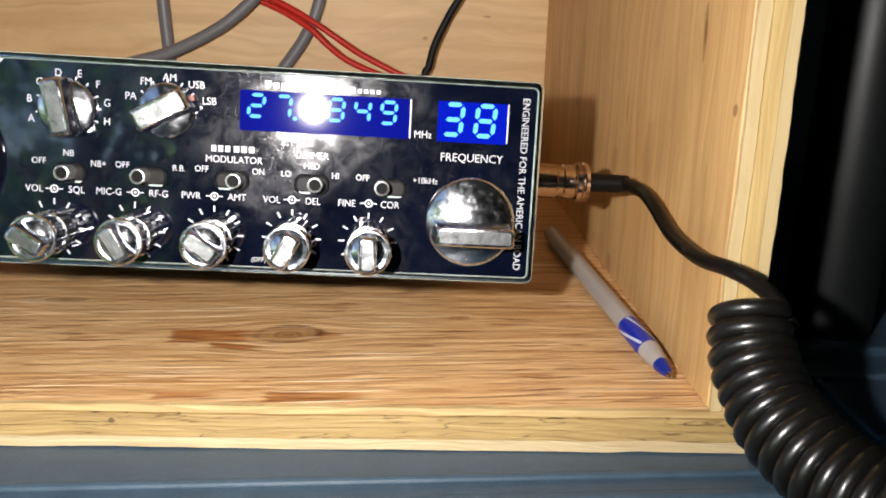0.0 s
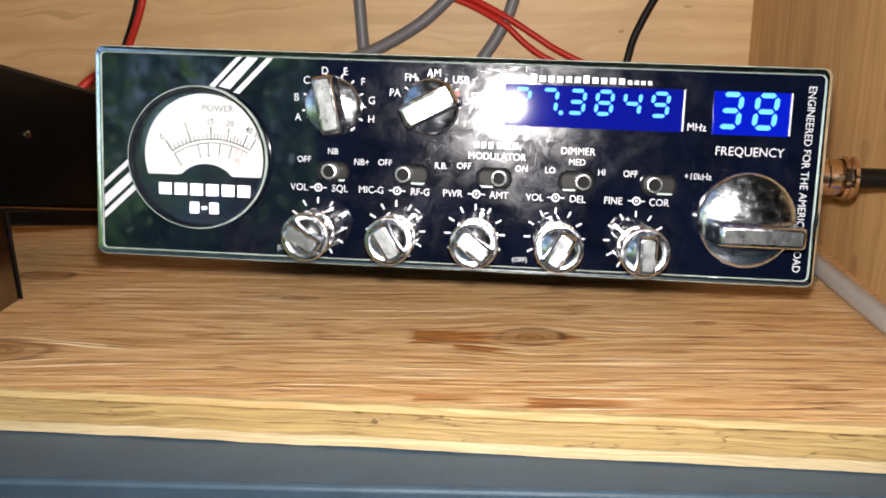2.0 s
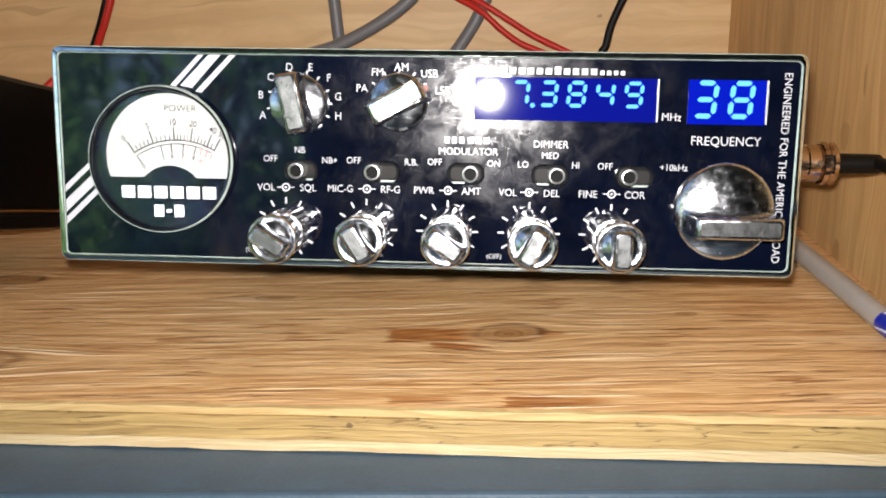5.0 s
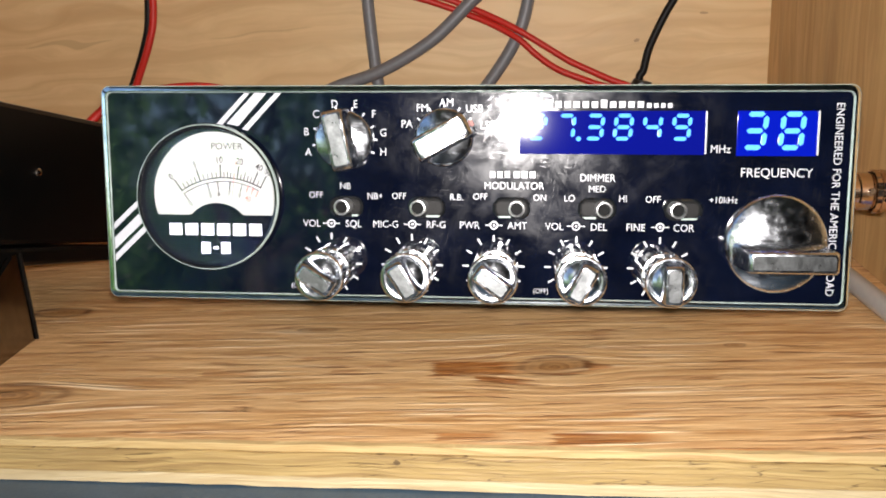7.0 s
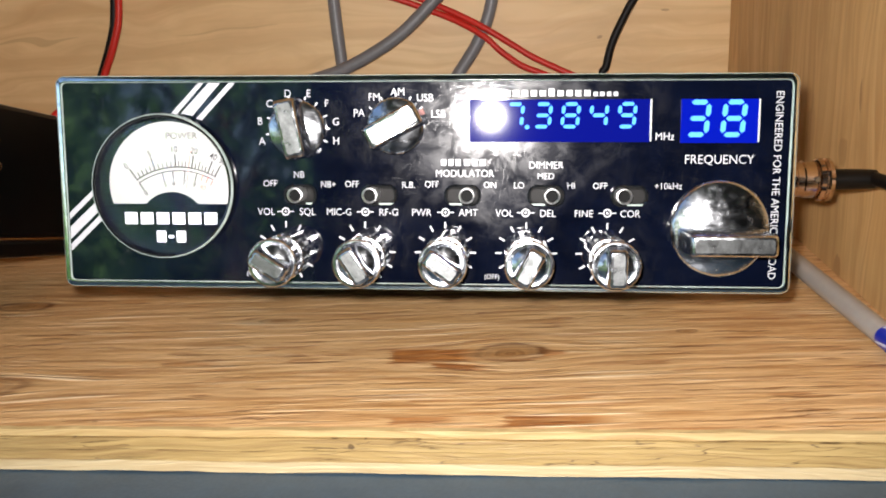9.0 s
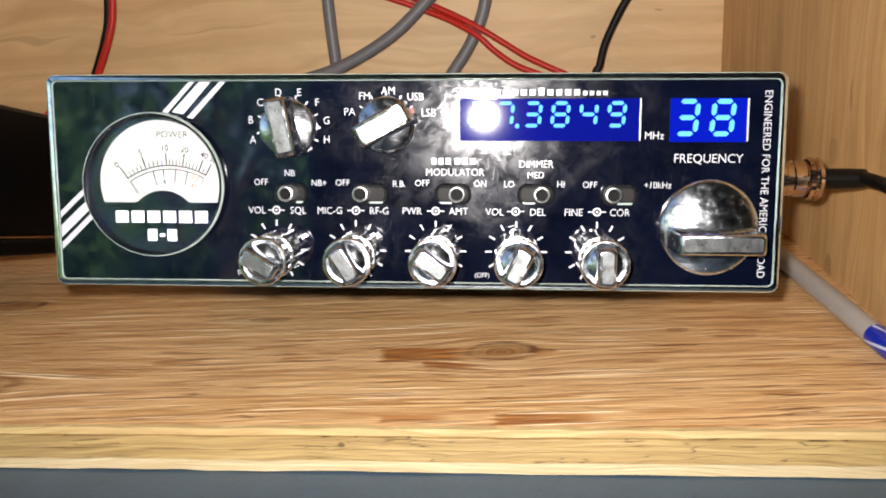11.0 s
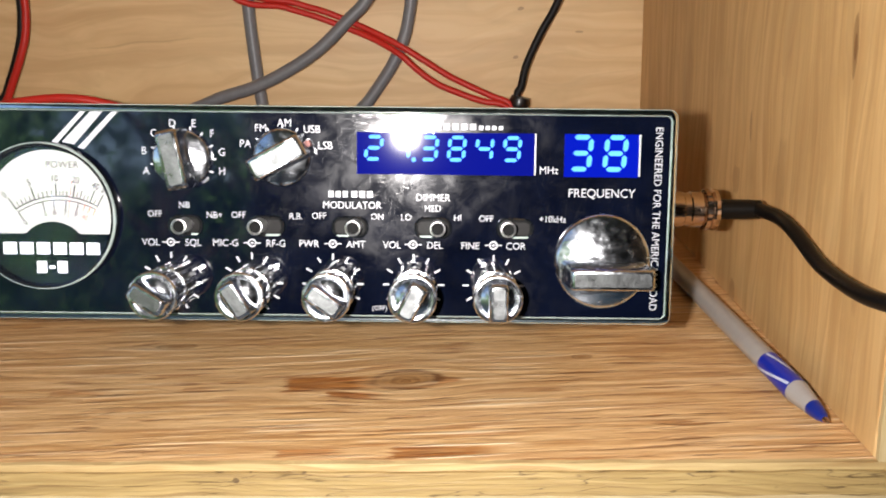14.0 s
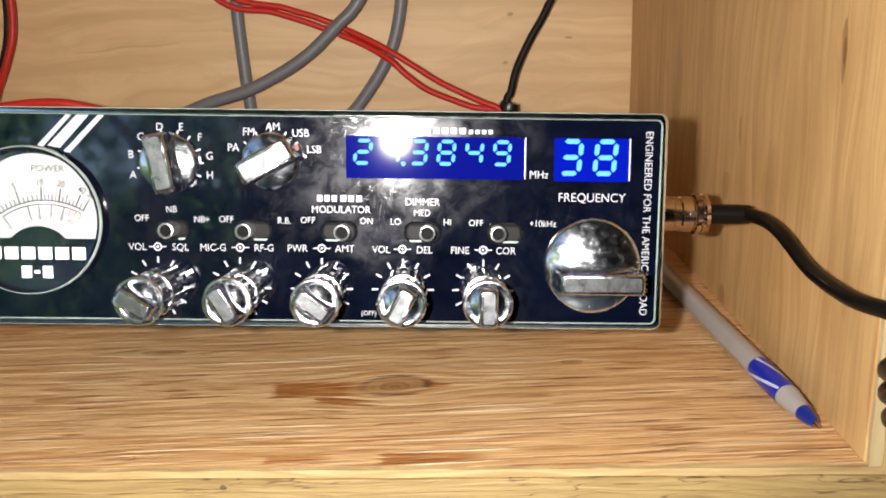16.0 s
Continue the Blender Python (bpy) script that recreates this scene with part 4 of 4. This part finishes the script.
for k, (u, turn) in enumerate(KNOBS):
    small_knob(u + 0.4, 9.2, turn, k)
    for j in range(11):
        a = radians(-60 + 30 * j)
        c, s, r0, r1, w = math.sin(radians(-150 + 30 * j)), math.cos(radians(-150 + 30 * j)), 6.5, 8.2, 0.24
        q = [(u + r * c - x * s, 10.0 + r * s + x * c) for r, x in ((r0, -w), (r1, -w), (r1, w), (r0, w))]
        if q[0][1] > 2.4:
            part("tick", prism(q, H0, H0 + 0.06), WHITE_INK, radio)


def selector(u, v, radius, turn, length, width, height, dome, label, marks, shift=0.0):
    m = on_face(u, v, H0, turn)
    mg = on_face(u, v + shift, H0, turn)
    knob = part("selector_knob", placed(lathe([(0.0, radius), (1.2, radius), (1.7, radius * 0.975), (2.0, radius * 0.93), *[(2.0 + dome * (1 - q * q), radius * 0.93 * q) for q in (0.9, 0.8, 0.7, 0.6, 0.45, 0.3, 0.15, 0.01)]], segments=56), m), CHROME, radio, label, smooth=True)
    grip = part("grip", placed(bar(length, width, 1.5, height, 0.5), mg), CHROME, knob, "chrome grip bar", smooth=True)
    part("grip_face", placed(bar_face(length, width, height), mg), FROSTED, grip)
    for ang in marks:
        c, s, w = math.cos(radians(ang)), math.sin(radians(ang)), 0.22
        q = [(u + r * c - x * s, v + r * s + x * c) for r, x in ((radius + 0.1, -w), (radius + 1.0, -w), (radius + 1.0, w), (radius + 0.1, w))]
        part("tick", prism(q, H0, H0 + 0.06), WHITE_INK, radio)
    return knob


selector(65.6, 42.9, 7.7, -78, 15.0, 5.6, 10.5, 1.5, "domed chrome selector knob with a flat grip", (-24, 0, 24, 52, 75, 105, 130, 160, 190))
mode = selector(91.9, 43.6, 7.6, 28, 15.0, 6.2, 10.0, 1.5, "domed chrome mode knob with a flat grip", (35, 62, 90, 118, 145))
part("red_mark", prism([(97.6, 47.6), (99.2, 48.2), (99.8, 46.8), (98.6, 46.0)], H0 + 0.2, H0 + 3.0), WORN_RED, mode, "worn red pointer mark")
selector(176.6, 17.0, 12.6, 0, 21.0, 5.4, 17.0, 2.6, "large domed chrome channel knob with a wide grip", (), -2.6)

# ---- microphone lead: plug, cord and coil ----
lead = empty("microphone_lead", pose(-0.05, 0.072, 0.0485), "black coiled microphone lead plugged into the side of the radio", "cable")


def lead_part(name, bm, material, label="", parent=None):
    bmesh.ops.translate(bm, verts=bm.verts, vec=(0.05, -0.072, -0.0485))
    return part(name, bm, material, parent or lead, label, smooth=True)


AXIS = pose(-0.054, 0.072, 0.0490, 0, 92, 0)
plug = lead_part("plug", lathe([(0.0, 0.0058), (0.0140, 0.0058), (0.0143, 0.0054), (0.0150, 0.0054), (0.0153, 0.0058), (0.0225, 0.0058), (0.0229, 0.0053), (0.0248, 0.0053), (0.0252, 0.0057), (0.0285, 0.0057), (0.0292, 0.0052)], AXIS, 32), NICKEL, "warm shiny metal plug")
lead_part("collar", lathe([(0.0290, 0.0054), (0.0295, 0.0064), (0.0308, 0.0066), (0.0315, 0.0060), (0.0322, 0.0066), (0.0334, 0.0064), (0.0340, 0.0048), (0.0342, 0.0030)], AXIS, 60, wobble=lambda d, a: 1 + 0.02 * math.cos(a * 20)), NICKEL, "knurled metal collar")
lead_part("set_screw", lathe([(0.0, 0.0009), (0.0008, 0.0008)], pose(-0.026, 0.0663, 0.0495, 90, 0, 0), 12), STEEL, parent=None)
lead_part("boot", lathe([(0.0336, 0.0032), (0.044, 0.0031), (0.0476, 0.0029), (0.0482, 0.0023)], AXIS, 24), CORD_RUBBER, "rubber strain relief")
CORD = smooth_line([(-0.0075, 0.0712, 0.0478), (-0.0052, 0.060, 0.0478), (-0.0052, 0.0476, 0.0468), (-0.0056, 0.0273, 0.0428), (-0.0062, 0.0040, 0.0432), (-0.0039, -0.0109, 0.0449), (-0.0002, -0.0178, 0.0438), (0.0027, -0.0256, 0.0411), (0.0041, -0.0303, 0.0364)])
lead_part("cord", tube(CORD, 0.0021, 16), CORD_RUBBER)


def coil(centre, radius, wire, pitch):
    """A helix of cord round a curved axis."""
    pts = smooth_line(centre, 24)
    dist = [0.0]
    for a, b in zip(pts, pts[1:]):
        dist.append(dist[-1] + (b - a).length)
    turns = dist[-1] / pitch
    steps = int(turns * 22)
    out, side = [], Vector((1, 0, 0))
    for k in range(steps + 1):
        d = dist[-1] * k / steps
        i = max(j for j in range(len(pts) - 1) if dist[j] <= d)
        f = (d - dist[i]) / max(1e-9, dist[i + 1] - dist[i])
        p, way = pts[i].lerp(pts[i + 1], f), (pts[i + 1] - pts[i]).normalized()
        side = (side - way * side.dot(way)).normalized()
        a = 2 * math.pi * turns * k / steps
        loose = max(0.0, 1 - k / 44)
        r = radius * (1 + 0.14 * k / steps + 0.05 * noise.noise(Vector((d * 300, 1.7, 0))) - 0.10 * loose)
        p = p - way * 0.0008 * loose * (1 + math.cos(a + 2.6))
        out.append(p + (side * math.cos(a) + way.cross(side) * math.sin(a)) * r)
    return tube(out, wire, 14)


COIL = [(-0.0054, -0.0279, 0.0401), (-0.0059, -0.0345, 0.0311), (-0.0045, -0.0447, 0.0229), (-0.0006, -0.0565, 0.0182), (0.0049, -0.0678, 0.0158), (0.0115, -0.0787, 0.015), (0.0191, -0.0895, 0.015)]
lead_part("coil", coil(COIL, 0.0080, 0.00204, 0.00396), BLACK_RUBBER, "tightly wound coil of shiny black cord")

# ---- pen lying along the side of the box ----
PEN_BACK, PEN_TIP = Vector((-0.0120, 0.160, 0.0042)), Vector((-0.0062, 0.0129, 0.0036))
way = (PEN_TIP - PEN_BACK).normalized()
PEN_M = Matrix.Translation(PEN_BACK) @ way.to_track_quat("Z", "Y").to_matrix().to_4x4()
pen = empty("ballpoint_pen", PEN_M, "frosted ballpoint pen with a blue striped grip lying on the wood", "pen")
part("barrel", lathe([(0.0, 0.0030), (0.0006, 0.0036), (0.1085, 0.0036)], segments=24), PEN_CLEAR, pen, "frosted grey plastic barrel", smooth=True)
part("grip", lathe([(0.1086, 0.00362), (0.1282, 0.00355)], segments=24, cap_start=False), PEN_BLUE, pen, "dark blue grip", smooth=True)
for k in range(4):
    bm = bmesh.new()
    rows = []
    for j in range(15):
        d, a = 0.1090 + 0.0188 * j / 14, k * math.pi / 2 + 0.35 - 1.1 * j / 14
        rows.append([Vector((0.00366 * math.cos(a + s), 0.00366 * math.sin(a + s), d)) for s in (-0.12, 0.12)])
    part("stripe", loft(rows, closed=False, cap_start=False, cap_end=False, bm=bm), PEN_WHITE, pen, "pale spiral stripe")
part("cone", lathe([(0.1283, 0.0036), (0.1384, 0.00245)], segments=24), PEN_CLEAR, pen, smooth=True)
part("ink_cone", lathe([(0.1385, 0.00245), (0.1432, 0.0017), (0.1450, 0.0010)], segments=20), PEN_INK, pen, "blue tip cone", smooth=True)
part("point", lathe([(0.1448, 0.0009), (0.1468, 0.0005), (0.1472, 0.0002)], segments=14), NICKEL, pen, smooth=True)

# ---- wires behind the radio ----
def wire(name, points, radius, material, label, group=""):
    pts = smooth_line(points, 7)
    base = Vector(pts[0])
    bm = tube([p - base for p in pts], radius, 14)
    ob = part(name, bm, material, smooth=True)
    ob.location = base
    return tagged(ob, label, "cable", group)


BY = 0.2925
wire("grey_cable", [(-0.2040, BY, 0.0020), (-0.2045, BY + 0.002, 0.050), (-0.2063, BY + 0.002, 0.075), (-0.2078, BY + 0.002, 0.110), (-0.2075, BY, 0.160), (-0.206, BY, 0.204)], 0.0034, GREY_PVC, "thick grey cable hanging against the back of the box", "grey cables")
wire("grey_cable", [(-0.268, 0.284, 0.0040), (-0.256, 0.284, 0.048), (-0.2310, 0.284, 0.0624), (-0.2060, 0.284, 0.0698), (-0.1878, 0.284, 0.0778), (-0.1700, 0.284, 0.0885), (-0.1535, 0.284, 0.1032), (-0.1410, 0.284, 0.1160), (-0.122, 0.284, 0.150), (-0.115, 0.284, 0.204)], 0.0034, GREY_PVC, "thick grey cable curving up behind the radio", "grey cables")
wire("grey_cable", [(-0.170, BY, 0.0040), (-0.158, BY, 0.044), (-0.1435, BY, 0.0615), (-0.1295, BY, 0.0815), (-0.1215, BY, 0.1020), (-0.118, BY, 0.135), (-0.121, BY, 0.204)], 0.0034, GREY_PVC, "thick grey cable curving up behind the radio", "grey cables")
RED_HIGH = [(-0.064, 0.278, 0.048), (-0.0683, 0.279, 0.0572), (-0.0768, 0.280, 0.0609), (-0.0889, 0.281, 0.0666), (-0.1009, 0.283, 0.0727), (-0.1128, 0.285, 0.0804), (-0.1247, 0.2862, 0.0880), (-0.1367, 0.2885, 0.0947), (-0.1517, 0.2910, 0.1018), (-0.1664, 0.291, 0.1080), (-0.1811, 0.291, 0.1128), (-0.220, 0.290, 0.128), (-0.25, 0.288, 0.204)]
RED_LOW = [(-0.066, 0.276, 0.046), (-0.0708, 0.276, 0.0562), (-0.0829, 0.277, 0.0590), (-0.0950, 0.279, 0.0634), (-0.1071, 0.281, 0.0687), (-0.1175, 0.283, 0.0763), (-0.1264, 0.2845, 0.0845), (-0.1398, 0.2885, 0.0925), (-0.1547, 0.2910, 0.0990), (-0.1725, 0.291, 0.1060), (-0.1871, 0.291, 0.1108), (-0.222, 0.290, 0.124), (-0.255, 0.288, 0.204)]
for points in (RED_HIGH, RED_LOW):
    wire("red_wire", points, 0.0017, RED_PVC, "red power wire drooping behind the radio", "red wires")
wire("black_wire", [(-0.064, 0.281, 0.010), (-0.0638, 0.282, 0.0573), (-0.0613, 0.282, 0.0657), (-0.0582, 0.282, 0.0777), (-0.0506, 0.282, 0.0937), (-0.0417, 0.282, 0.1094), (-0.026, 0.284, 0.145), (-0.012, 0.285, 0.204)], 0.0021, BLACK_PVC, "black wire rising from the tied bundle")
tie = tagged(part("cable_tie", lathe([(0.0, 0.0052), (0.003, 0.0058), (0.006, 0.0050)], pose(-0.0632, 0.281, 0.0545, 0, 15, 0), 20), BLACK_RUBBER, smooth=True), "black tie gathering red and black wires", "cable tie")
wire("red_wire", [(-0.345, 0.284, 0.012), (-0.344, 0.284, 0.058), (-0.3395, 0.284, 0.0705), (-0.3300, 0.284, 0.0900), (-0.3250, 0.285, 0.1060), (-0.3240, 0.286, 0.1300), (-0.326, 0.287, 0.204)], 0.0020, RED_PVC, "red wire of a red and black pair", "red wires")
wire("black_wire", [(-0.349, 0.287, 0.012), (-0.348, 0.287, 0.060), (-0.3430, 0.288, 0.0710), (-0.3340, 0.288, 0.0900), (-0.3290, 0.288, 0.1060), (-0.3278, 0.289, 0.1300), (-0.330, 0.289, 0.204)], 0.0020, BLACK_PVC, "black wire of a red and black pair")

# ---- amplifier on its bracket ----
A0, A1 = Vector((-0.3100, 0.036, 0.1012)), Vector((-0.2992, 0.172, 0.0630))
ax = (A1 - A0).normalized()
az = Vector((0, 0, 1)) - ax * ax.z
az.normalize()
left = az.cross(ax)
AMP = Matrix((left, ax, az)).transposed().to_4x4()
AMP.translation = A0 - az * 0.050
if AMP.determinant() < 0:
    AMP = AMP @ Matrix.Diagonal((-1, 1, 1, 1))
amp = empty("amplifier", AMP, "black metal amplifier box tilted on a steel bracket", "amplifier")
SIDE_X = -1 if (AMP.to_3x3() @ Vector((1, 0, 0))).x > 0 else 1
part("case", box((min(0, SIDE_X * 0.13), 0, 0), (max(0, SIDE_X * 0.13), 0.141, 0.050), 0.002), BLACK_PAINT, amp, "black painted case")
for y, z, r in ((0.082, 0.0265, 0.0016), (0.045, 0.038, 0.0022), (0.043, 0.015, 0.0022)):
    part("screw", lathe([(0.0, r), (0.0007, r * 0.9), (0.0010, r * 0.5)], Matrix.Translation((0, y, z)) @ pose(0, 0, 0, 0, -90 * SIDE_X, 0), 14), STEEL if r < 0.002 else BLACK_PAINT, amp, smooth=True)
part("base_strip", box((min(-SIDE_X * 0.001, SIDE_X * 0.12), 0.055, -0.0075), (max(-SIDE_X * 0.001, SIDE_X * 0.12), 0.141, -0.0008), 0.0015), BLACK_PAINT, amp)

stand = empty("steel_bracket", pose(-0.304, 0.06, 0.0), "shiny steel mounting bracket screwed to the box floor", "bracket")


def plate(x, label=""):
    pts = [(0.0265, 0.0), (-0.040, 0.0), (-0.040, 0.006), (0.0205, 0.0325), (0.0262, 0.0325)]
    bm = loft([[Vector((x + dx, y, z)) for y, z in pts] for dx in (0.0, -0.0012)])
    return part("bracket_side", bm, BRACKET, stand, label)


near = plate(0.0, "shiny steel side cheek")
for a, b in (((0.0265, 0.0), (0.0262, 0.0325)), ((-0.040, 0.006), (0.0205, 0.0325))):
    part("bracket_edge", tube([(0.0003, *a), (0.0003, *b)], 0.0007, 6), BLACK_PAINT, near, "black painted edge")
plate(-0.118)
part("bracket_foot", box((-0.1165, -0.040, 0.0), (-0.0013, 0.0265, 0.0012), 0.0003), BRACKET, stand)
part("screw", lathe([(0.0, 0.0030), (0.0012, 0.0027), (0.0018, 0.0012)], Matrix.Translation((0.0, -0.012, 0.010)) @ pose(0, 0, 0, 0, 90, 0), 16), STEEL, near, "round screw head", smooth=True)
wire("red_wire", [(-0.330, 0.200, 0.060), (-0.318, 0.205, 0.0690), (-0.298, 0.208, 0.0740), (-0.270, 0.212, 0.0735), (-0.240, 0.222, 0.060), (-0.215, 0.24, 0.03)], 0.0021, RED_PVC, "red wire running from the amplifier to the radio", "red wires")
wire("black_wire", [(-0.326, 0.203, 0.055), (-0.314, 0.207, 0.0650), (-0.296, 0.210, 0.0700), (-0.270, 0.214, 0.0690), (-0.242, 0.224, 0.055), (-0.22, 0.24, 0.026)], 0.0021, BLACK_PVC, "black wire running from the amplifier to the radio")
